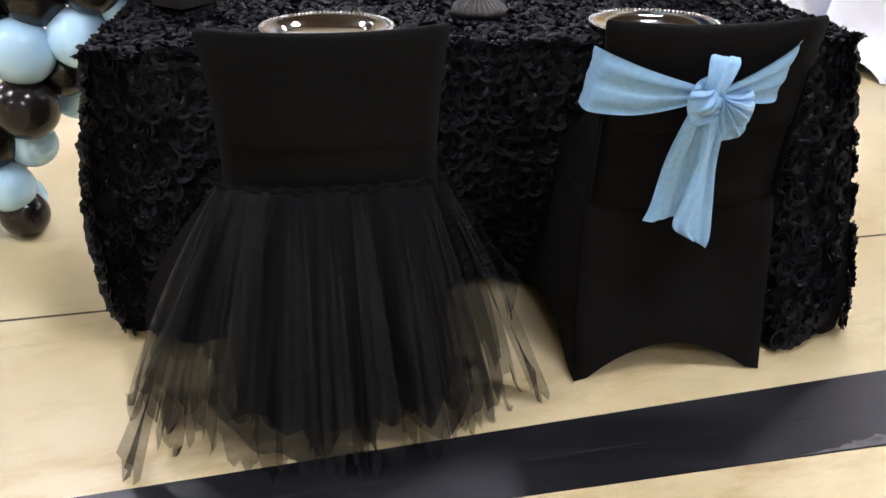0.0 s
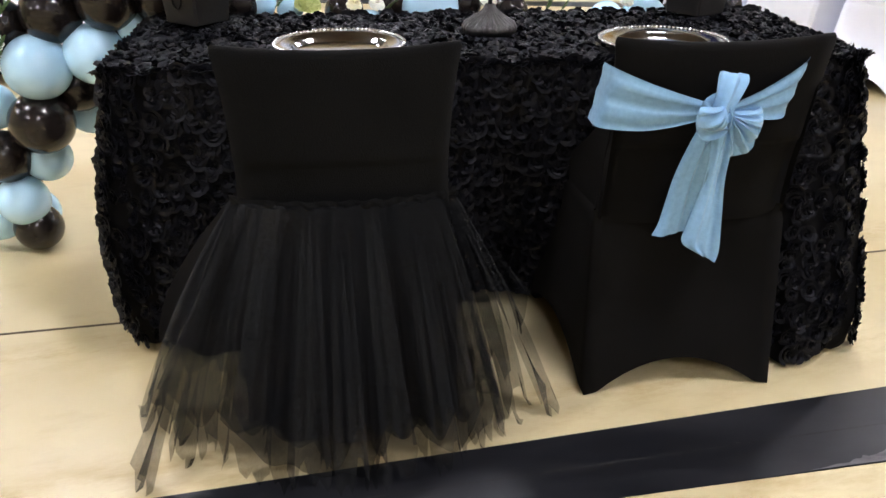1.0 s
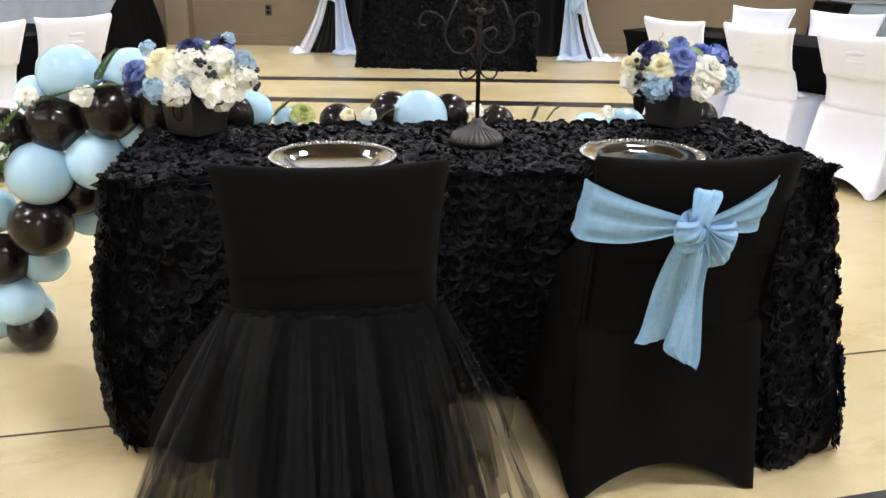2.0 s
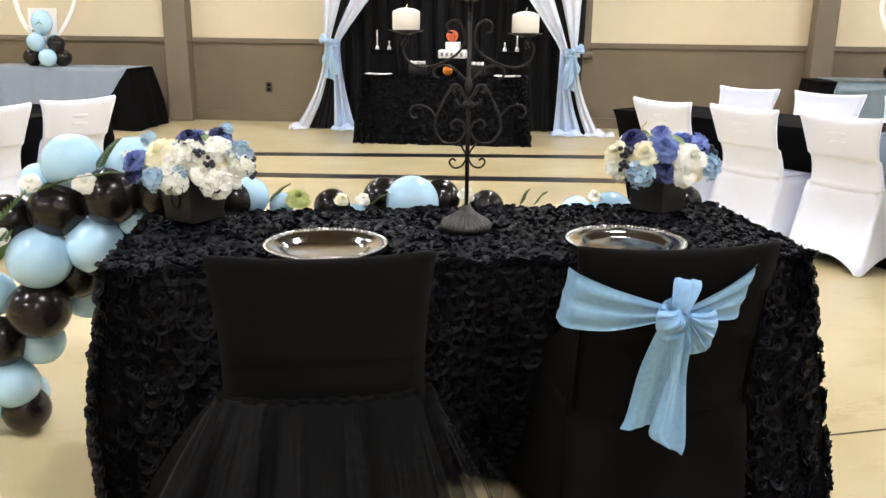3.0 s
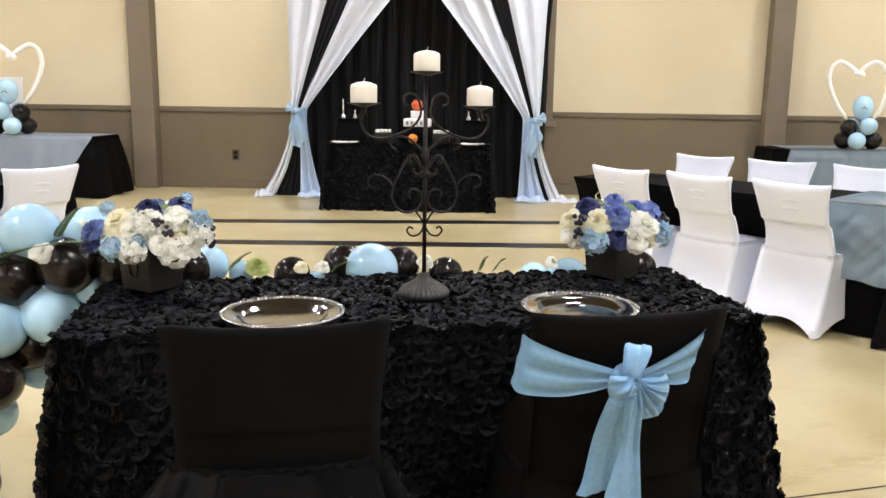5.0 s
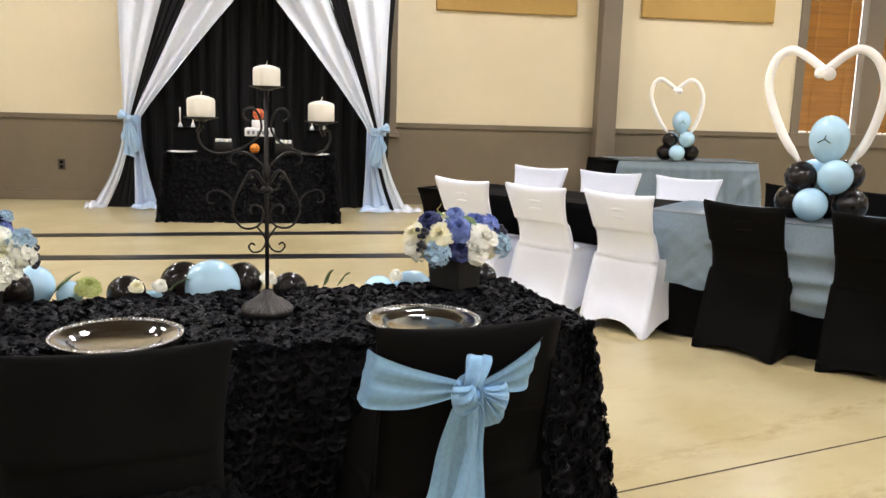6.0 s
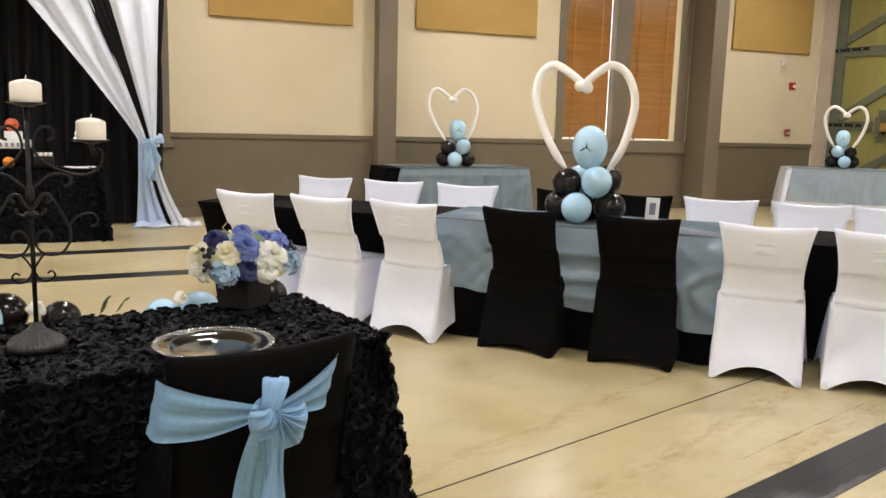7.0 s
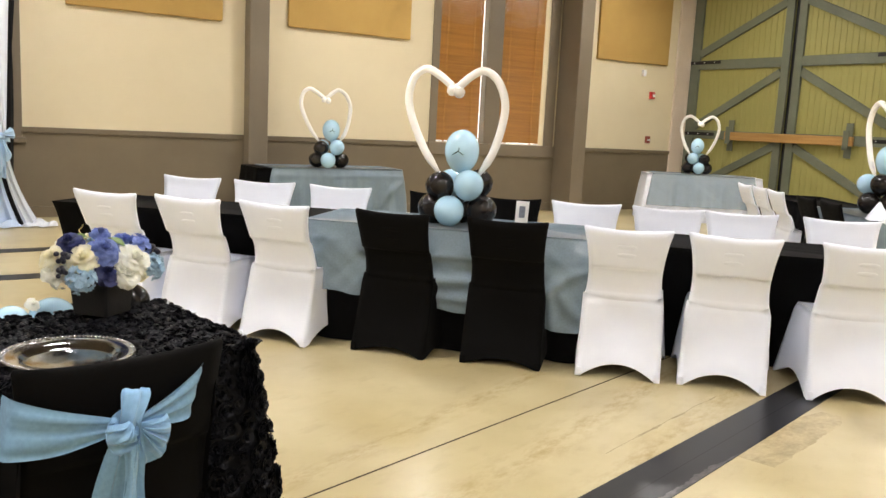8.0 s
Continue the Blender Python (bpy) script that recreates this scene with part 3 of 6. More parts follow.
def overlay_bm(L, W, H, flare, amp, folds, seed, drop, over=0.008, ns=240, nv=22, hem=0.008, slant=0.0, crease=0.010, ridges=()):
    """A shorter cloth lying on the cloth that cloth_bm makes with the same numbers;
    ridges are folds along lines (x0, z0, x1, z1, height, width) of its front fall."""
    rows, at, per = cloth_points(L, W, H, flare, amp, folds, hem, ns=ns, nv=nv, seed=seed)
    pts = []
    for i in range(nv + 1):
        line = []
        for j in range(ns):
            p, n = at(per * j / ns, 0.0)
            p, n = at(per * j / ns, (drop - slant * p.x / L) * i / nv / H)
            w = noise.noise(Vector((2.6 * p.x + 3 * p.z, 2.6 * p.y, 2.2 * p.z + seed))) + 0.8 * abs(noise.noise(Vector((9 * p.x - 6 * p.z, 7 * p.y, 4 * p.z + seed + 9)))) - 0.5 * abs(noise.noise(Vector((5 * p.x + 7 * p.z, 5 * p.y, seed + 3))))
            fold = 0.0
            for x0, z0, x1, z1, high, wide in ridges:
                if n.y < -0.5:
                    dx, dz = x1 - x0, z1 - z0
                    q = max(0.0, min(1.0, ((p.x - x0) * dx + (p.z - z0) * dz) / (dx * dx + dz * dz)))
                    fold += high * math.exp(-((p.x - x0 - q * dx) ** 2 + (p.z - z0 - q * dz) ** 2) / wide ** 2)
            line.append(p + n * (over + 0.012 * i / nv + fold + crease * (1 + w) * min(1.0, 4 * i / nv)) + Vector((0, 0, 0.006 + (0.004 * math.sin(0.35 * j + seed) if i == nv else 0))))
        pts.append(line)
    bm = grid(pts, close_u=True)
    bm.verts.ensure_lookup_table()
    bm.faces.new([bm.verts[j] for j in range(ns)])
    return bm


def plain_table(m, L, W, label, group="", material=None, seed=0, hem=0.008, tuck=(), bend=1.3):
    t = thing("cloth_table", m, label, "table", group)
    part("tablecloth", cloth_bm(L, W, 0.76, seed=seed, hem=hem, tuck=tuck, bend=bend), material or M["black_cloth"], t)
    return t


for i, s in enumerate((-1.13, 0.665, 2.5)):
    plain_table(GUEST @ pose(s, 3.77, 0), 1.80, 0.74, "long guest table under a black floor-length cloth", "guest tables", seed=i, tuck=() if i == 1 else ((-0.91, 0.36), (0.0, 0.42), (0.91, 0.36)), bend=0.8)
t = thing("table_overlay", GUEST @ pose(0.72, 3.77, 0.004), "pale blue satin overlay laid on the guest table", "tablecloth")
part("overlay", overlay_bm(1.80, 0.74, 0.76, 0.045, 0.008, 11, 7, 0.50, 0.016, ns=420, nv=36, slant=-0.16, crease=0.020, ridges=((0.66, 0.43, 0.90, 0.60, 0.036, 0.03), (0.68, 0.42, 0.71, 0.22, 0.026, 0.03), (0.76, 0.40, 0.84, 0.30, 0.03, 0.04), (-0.5, 0.60, 0.25, 0.595, 0.022, 0.024), (-0.4, 0.44, 0.22, 0.45, 0.032, 0.03), (-0.4, 0.35, 0.2, 0.34, 0.026, 0.03))), M["blue_overlay"], t)

# second guest table beyond, and the one across the hall
FAR_GUEST = pose(0, 0, 0, 0, 0, 62.0)
for i, s in enumerate((5.95, 7.77)):
    plain_table(FAR_GUEST @ pose(s, -5.32, 0), 1.80, 0.74, "long guest table under a black floor-length cloth", "guest tables", seed=20 + i)
t = thing("table_overlay", FAR_GUEST @ pose(5.95, -5.32, 0.004), "pale blue satin overlay laid on the guest table", "tablecloth")
part("overlay", overlay_bm(1.80, 0.74, 0.76, 0.06, 0.018, 15, 9, 0.45, 0.022), M["blue_overlay"], t)
for s, k in ((8.45, 0), (7.90, 0), (7.36, 0), (6.50, 1), (5.92, 1)):
    copy_thing(black_chair if k else white_chair, FAR_GUEST @ pose(s, -4.70 - 0.235, 0, 0, 0, 180))
LEFT_GUEST = pose(-2.83, 2.06, 0, 0, 0, 74.0)
plain_table(LEFT_GUEST @ pose(-0.20, 0.66, 0), 1.80, 0.74, "long guest table under a black floor-length cloth", "guest tables", seed=30)
for s in (0.26, -0.34, -0.92):
    copy_thing(white_chair, LEFT_GUEST @ pose(s + 0.02, 0.27, 0, 0, 0, -8))

# side tables along the wall
plain_table(HALL @ pose(4.62, 8.10, 0), 2.02, 0.68, "side table under a black floor-length cloth", "side tables", seed=40)

t = thing("table_overlay", HALL @ pose(4.74, 8.10, 0.004), "pale blue sheer overlay laid on the side table", "tablecloth")
part("overlay", overlay_bm(1.84, 0.68, 0.76, 0.05, 0.018, 26, 41, 0.60, 0.02, ridges=((-0.9, 0.66, 0.9, 0.655, 0.012, 0.02), (0.55, 0.25, 0.86, 0.55, 0.018, 0.04), (0.40, 0.22, 0.75, 0.5, 0.014, 0.04))), M["blue_overlay"], t)
t = thing("cloth_table", HALL @ pose(-5.69, 8.18, 0), "side table under a black floor-length cloth", "table", "side tables")
part("tablecloth", cloth_bm(2.0, 0.68, 0.76, 0.11, 0.022, 14, seed=43), M["black_cloth"], t)
def half_overlay():
    """Sheer cloth over the table, stopping short of its end: top strip and the front fall."""
    rows, at, per = cloth_points(2.0, 0.68, 0.76, 0.11, 0.022, 14, 0.008, seed=43)
    front = []
    for i in range(11):
        front.append([(lambda pn: pn[0] + pn[1] * 0.012 + Vector((0, 0, 0.006)))(at((1.97 - 0.34 * i / 10) * j / 80, 0.72 * i / 10)) for j in range(81)])
    top = [[Vector((-1.0 + 1.97 * j / 80, 0.345 - 0.69 * i / 8, 0.768)) for j in range(81)] for i in range(9)]
    return grid(top + front)


t = thing("table_overlay", HALL @ pose(-5.69, 8.18, 0.0), "pale blue sheer overlay laid on the side table", "tablecloth")
part("overlay", half_overlay(), M["blue_sheer"], t)
WHITE_TABLE = HALL @ pose(11.20, 7.36, 0, 0, 0, -35)
t = thing("cloth_table", WHITE_TABLE, "side table under a white floor-length cloth", "table", "side tables")
part("tablecloth", cloth_bm(1.88, 0.60, 0.79, 0.06, 0.02, 16, seed=45), M["white_spandex"], t)
t = thing("table_overlay", WHITE_TABLE @ pose(-0.02, 0, 0.004), "pale blue overlay laid on the white side table", "tablecloth")
part("overlay", overlay_bm(1.62, 0.60, 0.79, 0.06, 0.012, 16, 45, 0.54, 0.03), M["blue_overlay"], t)


# ---------------------------------------------------------------- black rosette cloth
def rosette_shape(rnd, size):
    """One ribbon rosette facing +z: arcs of ribbon wrapped round a bud, their lips curled outwards."""
    vs, fs = [], []
    for count, r0, r1, rise, span in ((5, 0.62, 1.12, 0.42, 0.80), (4, 0.34, 0.74, 0.60, 0.95), (2, 0.10, 0.36, 0.72, 1.5)):
        off = rnd.uniform(0, 6.28)
        for k in range(count):
            mid = off + 6.283 * k / count + rnd.uniform(-0.2, 0.2)
            grow, lean, lift = rnd.uniform(0.85, 1.2), rnd.uniform(-0.16, 0.16), rnd.uniform(0.75, 1.2)
            b = len(vs)
            for i in range(4):
                q = i / 3
                for j in range(4):
                    u = -1 + 2 * j / 3
                    a = mid + span * u * (0.75 + 0.25 * q)
                    r = size * grow * (r0 + (r1 - r0) * (0.25 * q + 0.75 * q * q) - 0.12 * q * u * u + lean * u * 0.5)
                    h = size * lift * (rise * math.sin(1.75 * q) * (1 - 0.35 * u * u) + lean * u)
                    vs.append((r * math.cos(a), r * math.sin(a), h))
            for i in range(3):
                for j in range(3):
                    fs.append((b + 4 * i + j, b + 4 * i + j + 1, b + 4 * i + j + 5, b + 4 * i + j + 4))
    return np.array(vs), np.array(fs)


def rosette_mesh(name, spots, size, seed):
    """All rosettes of one cloth in one mesh. spots: (place, outward normal)."""
    rnd = random.Random(seed)
    kinds = [rosette_shape(rnd, size) for _ in range(8)]
    V, F, n0 = [], [], 0
    for p, n in spots:
        vs, fs = kinds[rnd.randrange(8)]
        z = Vector(n).normalized()
        x = z.orthogonal().normalized()
        x.rotate(Matrix.Rotation(rnd.uniform(0, 6.283), 3, z))
        y = z.cross(x)
        R = np.array([x, y, z]) * rnd.uniform(0.85, 1.2)
        V.append(vs @ R + np.array(p))
        F.append(fs + n0)
        n0 += len(vs)
    V, F = np.concatenate(V), np.concatenate(F)
    me = bpy.data.meshes.new(name)
    me.from_pydata(V.tolist(), [], F.tolist())
    me.shade_smooth()
    me.materials.append(M["black_rosette"])
    return me


def rosette_table(m, L, W, H, pitch, size, label, flare, tuck, seed, sides=(1, 1, 1, 1), group="", clear=(), ends=None, round_off=0.0):
    t = thing("rosette_table", m, label, "table", group)
    ns, nv = 520, 14
    rows, at, per = cloth_points(L, W, H, flare, 0.022, 13, 0.012, tuck, ns, nv, seed, ends=ends, round_off=round_off)
    bm = grid(rows, close_u=True)
    bm.verts.ensure_lookup_table()
    bm.faces.new([bm.verts[j] for j in range(ns)])
    cloth = part("tablecloth", bm, M["black_cloth"], t)
    rnd = random.Random(seed)
    spots = []
    nx, ny = int(L / pitch), int(W / pitch)
    for i in range(nx + 1):
        for j in range(ny + 1):
            x, y = -L / 2 + L * i / nx + rnd.uniform(-.4, .4) * pitch, -W / 2 + W * j / ny + rnd.uniform(-.4, .4) * pitch
            if not any((x - cx) ** 2 + (y - cy) ** 2 < cr * cr for cx, cy, cr in clear):
                spots.append(((x, y, H + 0.002), (rnd.uniform(-.25, .25), rnd.uniform(-.25, .25), 1)))
    lens = (L, W, L, W)
    start = 0.0
    for k in range(4):
        if sides[k]:
            cnt = int(lens[k] / pitch)
            for i in range(cnt + 1):
                for j in range(int(H / pitch) + 1):
                    s = start + lens[k] * (i + rnd.uniform(-.4, .4)) / cnt
                    q = min(0.985, max(0.0, (j + rnd.uniform(-.4, .4)) * pitch / H))
                    p, n = at(s, q)
                    spots.append((tuple(p + n * 0.002), (n.x + rnd.uniform(-.25, .25), n.y + rnd.uniform(-.25, .25), rnd.uniform(-.2, .35))))
        start += lens[k]
    ros = part("rosette_trim", rosette_mesh("rosette_trim", spots, size, seed), M["black_rosette"], cloth, "dense rows of black satin ribbon rosettes")
    ros["kind"] = "stuff"
    return t


rosette_table(TAB @ pose(-0.036, 0.0, 0), 1.805, 0.61, 0.752, 0.0315, 0.0215, "sweetheart table under a floor-length black cloth of satin rosettes", 0.052, ((-0.91, 0.03), (-0.5, 0.20), (0.12, 0.30), (0.45, 0.16), (0.66, 0.0), (0.73, -0.20), (0.85, -0.25), (0.91, -0.10)), 3, ends=0.088, round_off=0.12,
              clear=((-0.38, -0.18, 0.148), (0.415, -0.215, 0.148), (0.03, 0.03, 0.062), (-0.77, 0.225, 0.07), (0.685, 0.245, 0.07)))
rosette_table(HALL @ pose(-0.715, 7.53, 0), 1.83, 0.60, 0.75, 0.050, 0.032, "cake table under a floor-length black cloth of satin rosettes", 0.05, (), 4, (1, 1, 0, 1))

# ---------------------------------------------------------------- the two chairs at the sweetheart table
SASH = TAB @ pose(0.382, -0.33, 0)
sash_chair = covered_chair(M["black_spandex"], SASH @ Matrix.Diagonal((0.987, 1, 0.983, 1)), "banquet chair", "", 0.03, slots=(), recline=0.45, plain=0.6, pockets=False)
tagged(sash_chair, "banquet chair in a black stretch cover behind the sweetheart table", "chair", "chairs at the sweetheart table")


for sg in (-1, 1):
    gus = []
    for i in range(9):
        k, line = i / 8, []
        for j in range(9):
            h = j / 8
            z = 0.455 + 0.33 * h
            line.append(Vector((sg * (0.222 + 0.012 * k * (1 - h)), -0.196 - 0.063 * max(0.0, z - 0.47) / 0.41 + 0.38 * k * (1 - h) ** 1.4, z)))
        gus.append(line)
    part("side_cover", grid(gus), M["black_spandex"], sash_chair)


def patch(rows, ripple=0.0, waves=3.0, sub=6, across=14, seed=0, thick=0.0025):
    """Cloth between edge lines. rows: pairs (left, right) of points from one end to the other."""
    left, right = smooth_line([r[0] for r in rows], sub), smooth_line([r[1] for r in rows], sub)
    rnd = random.Random(seed)
    ph, ph2 = rnd.uniform(0, 6.28), rnd.uniform(0, 6.28)
    n = len(left)
    pts = []
    for i, (a, b) in enumerate(zip(left, right)):
        line = []
        for j in range(across + 1):
            u = j / across
            p = a.lerp(b, u)
            d = ripple * (math.sin(6.283 * waves * u + ph + 1.3 * i / n) + 0.5 * math.sin(6.283 * waves * 2.3 * u + ph2 - 2 * i / n))
            line.append(p + Vector((0, d, 0)))
        pts.append(line)
    bm = grid(pts)
    back = [[p + Vector((0, thick, 0)) for p in reversed(line)] for line in pts]
    return joined([bm, grid(back)])


# sash, in the axes of its chair (u to the right, back surface at y about -0.27)
t = thing("chair_sash", SASH @ pose(0.010, 0.008, 0.030) @ Matrix.Diagonal((0.925, 1, 0.955, 1)), "light blue organza sash tied in a bow round the black chair", "chair sash")
U = lambda u, z, y=-0.276: Vector((u - 0.395, y, z))
part("band", patch([(U(0.125, 0.815, -0.20), U(0.10, 0.685, -0.19)), (U(0.135, 0.815, -0.262), U(0.105, 0.685, -0.255)), (U(0.20, 0.79, -0.283), U(0.19, 0.682, -0.278)),
                    (U(0.27, 0.766, -0.287), U(0.26, 0.69, -0.284)), (U(0.345, 0.745, -0.300), U(0.335, 0.712, -0.300))], 0.0035, 2.2, seed=1), M["blue_band"], t)
part("band", patch([(U(0.385, 0.738, -0.300), U(0.39, 0.712, -0.300)), (U(0.47, 0.772, -0.288), U(0.45, 0.705, -0.286)), (U(0.545, 0.812, -0.278), U(0.515, 0.70, -0.276)),
                    (U(0.585, 0.832, -0.255), U(0.545, 0.703, -0.255)), (U(0.60, 0.838, -0.20), U(0.575, 0.715, -0.20))], 0.004, 2.6, seed=2), M["blue_band"], t)
part("tail", patch([(U(0.345, 0.725, -0.312), U(0.385, 0.72, -0.312)), (U(0.318, 0.66, -0.308), U(0.385, 0.665, -0.316)), (U(0.298, 0.57, -0.290), U(0.378, 0.57, -0.300)),
                    (U(0.278, 0.465, -0.288), U(0.378, 0.475, -0.292)), (U(0.262, 0.43, -0.290), U(0.378, 0.44, -0.290))], 0.006, 1.4, seed=3), M["blue_band"], t)
part("tail", patch([(U(0.35, 0.72, -0.320), U(0.40, 0.72, -0.320)), (U(0.362, 0.66, -0.320), U(0.408, 0.66, -0.318)), (U(0.365, 0.57, -0.304), U(0.412, 0.57, -0.302)),
                    (U(0.345, 0.47, -0.298), U(0.42, 0.47, -0.300)), (U(0.335, 0.415, -0.296), U(0.425, 0.395, -0.300)), (U(0.375, 0.385, -0.296), U(0.42, 0.362, -0.298))], 0.006, 1.3, seed=4), M["blue_organza"], t)


def fan_loop(cx, cz, lean, spread, length, depth, creases, seed, y=-0.31):
    """A gathered loop: pinched at the knot, opening to a folded-over rim."""
    rnd = random.Random(seed)
    ph = [rnd.uniform(0, 6.28) for _ in range(3)]
    front, back = [], []
    for i in range(15):
        k = i / 14
        f, g = [], []
        for j in range(37):
            u = -1 + j / 18
            a = radians(lean + spread * u)
            L = length * (1 - 0.18 * abs(u) ** 2.5 + 0.05 * math.sin(3 * u + ph[0]))
            swell = depth * math.sin(math.pi * min(1.0, 0.06 + 0.94 * k)) ** 0.8 * (1 - 0.55 * u * u)
            fold = (0.005 + 0.010 * k) * (math.sin(creases * u + ph[1]) + 0.5 * math.sin(creases * 1.9 * u + ph[2])) * math.sin(math.pi * (0.1 + 0.85 * k))
            x, z = cx - 0.395 + L * k * math.cos(a), cz + L * k * math.sin(a)
            f.append(Vector((x, y - swell - fold, z)))
            g.append(Vector((x, y + 0.25 * swell + 0.5 * fold, z)))
        front.append(f)
        back.append(g)
    return joined([grid(front), grid(back)])


part("bow_loop", fan_loop(0.398, 0.706, 158, 66, 0.074, 0.028, 13, 11, -0.312), M["blue_organza"], t)
part("bow_loop", fan_loop(0.368, 0.752, 236, 52, 0.058, 0.030, 9, 16, -0.334), M["blue_organza"], t)
part("bow_loop", fan_loop(0.392, 0.726, -30, 40, 0.086, 0.028, 11, 12, -0.306), M["blue_organza"], t)
part("bow_loop", fan_loop(0.390, 0.716, -58, 28, 0.096, 0.016, 8, 15, -0.300), M["blue_organza"], t)
part("bow_end", patch([(U(0.338, 0.728, -0.330), U(0.380, 0.716, -0.334)), (U(0.344, 0.768, -0.340), U(0.390, 0.752, -0.347)), (U(0.350, 0.806, -0.330), U(0.412, 0.792, -0.336)), (U(0.362, 0.812, -0.312), U(0.418, 0.806, -0.318))], 0.006, 1.6, seed=6), M["blue_organza"], t)
part("knot", fan_loop(0.386, 0.748, -100, 20, 0.056, 0.020, 6, 14, -0.322), M["blue_organza"], t)

for ob in t.children:
    if "band" not in ob.name:
        ob.scale = (1.12, 1.0, 1.08) if ("bow" in ob.name or "knot" in ob.name) else (1.0, 1.0, 1.0)
        ob.location = (-0.012, 0, -0.058 if ob.scale.z > 1 else 0.0)

# tulle chair
TULLE = TAB @ pose(-0.415, -0.345, 0)
tulle_chair = covered_chair(M["black_velvet"], TULLE @ Matrix.Diagonal((1.015, 1, 0.983, 1)), "banquet chair", "", 0.06, slots=(), plain=0.75, recline=0.0, pockets=False)
tagged(tulle_chair, "banquet chair in a black velvet cover behind the sweetheart table", "chair", "chairs at the sweetheart table")
t = thing("tulle_skirt", TULLE, "gathered black tulle skirt tied round the chair's back", "chair skirt")
rnd = random.Random(5)
def skirt_ribbon(us, ue, ve, ze, w0, w1, bulge, seed):
    """One strip of tulle, pleated lengthwise, from the waist to the floor."""
    r = random.Random(seed)
    a = Vector((us, -0.266 + 0.06 * (abs(us) / 0.235) ** 3, 0.542))
    e = Vector((ue, ve, ze))
    mid = a.lerp(e, 0.5) + Vector((bulge * (1 if us > 0 else -1), -0.022, 0.022))
    side = Vector((1, 0.45 * (1 if ue > 0 else -1) * min(1, abs(ue) * 2.2), 0)).normalized()
    ph, ph2, n = r.uniform(0, 6.28), r.uniform(0, 6.28), 10
    cut = r.uniform(-0.16, 0.16)
    rows = []
    for i in range(17):
        k = i / 16
        p = a * (1 - k) ** 2 + mid * 2 * k * (1 - k) + e * k * k
        w = w0 + (w1 - w0) * k ** 0.9
        rows.append([p + side * w * (j / n - 0.5) + Vector((0, (0.004 + 0.017 * k) * math.sin(1.7 * j + ph + 0.8 * k), (0.05 * math.sin(0.9 * j + ph2) + cut * (j / n - 0.5)) * k ** 4)) for j in range(n + 1)])
    for row in rows:
        for p in row:
            p.z = max(p.z, 0.004)
    return grid(rows)


def tulle_layer(seed, u0, u1, spread, reach, hem, rough_hem, lift, pleats):
    """One gathered layer round the back, from u0 to u1 of its width: soft pleats that open towards a ragged hem."""
    r = random.Random(seed)
    ph = [r.uniform(0, 6.28) for _ in range(6)]
    cols, n = 180, 20
    jag = [r.uniform(-1, 1) for _ in range(60)]
    rows = []
    for i in range(n + 1):
        k = i / n
        line = []
        for j in range(cols + 1):
            u = u0 + (u1 - u0) * j / cols
            a = Vector((0.232 * u, -0.262 + 0.055 * abs(u) ** 3 - 0.004 * lift, 0.548))
            q = (u + 1) / 2 * 16
            f = q - int(q)
            f = f * f * (3 - 2 * f)
            tear = jag[int(q)] * (1 - f) + jag[int(q) + 1] * f + 0.3 * math.sin(31 * u + ph[0])
            side = abs(u) ** 2.5
            e = Vector((spread * u * (1 + 0.10 * math.sin(7 * u + ph[1])), -0.30 - reach * (1 - side) + 0.10 * side, hem + 0.04 * side + rough_hem * tear))
            mid = a.lerp(e, 0.5) + Vector((0.004 * u, -0.004 - 0.006 * lift, 0.012))
            p = a * (1 - k) ** 2 + mid * 2 * k * (1 - k) + e * k * k
            swing = math.sin(pleats * u + ph[2] + 0.6 * k) + 0.7 * math.sin(pleats * 1.73 * u + ph[3]) + 0.4 * math.sin(pleats * 3.1 * u + ph[4])
            p += Vector((0.35 * u, -1, 0)).normalized() * swing * (0.005 + 0.022 * k ** 0.75)
            p.x += 0.014 * k * math.sin(pleats * 0.8 * u + ph[5])
            p.z = max(p.z, 0.004)
            line.append(p)
        rows.append(line)
    return grid(rows)


for seed, u0, u1, spread, reach, hem, rough_hem, lift, pleats, mat in ((1, -0.66, 0.9, 0.345, 0.08, 0.05, 0.02, 0.0, 11, "tulle"), (2, -0.72, 0.86, 0.36, 0.11, 0.05, 0.04, 1.0, 9, "tulle"), (3, -0.60, 0.9, 0.375, 0.13, 0.05, 0.06, 2.0, 12, "tulle"),
                                                                       (4, -0.75, 0.8, 0.37, 0.155, 0.02, 0.06, 2.6, 7, "tulle"), (6, -1.0, -0.45, 0.43, 0.10, 0.17, 0.03, 1.5, 17, "tulle"), (7, -1.0, -0.4, 0.44, 0.12, 0.11, 0.06, 2.2, 12, "tulle_pale")):
    part("tulle_layer", tulle_layer(seed, u0, u1, spread, reach, hem, rough_hem, lift, pleats), M[mat], t)
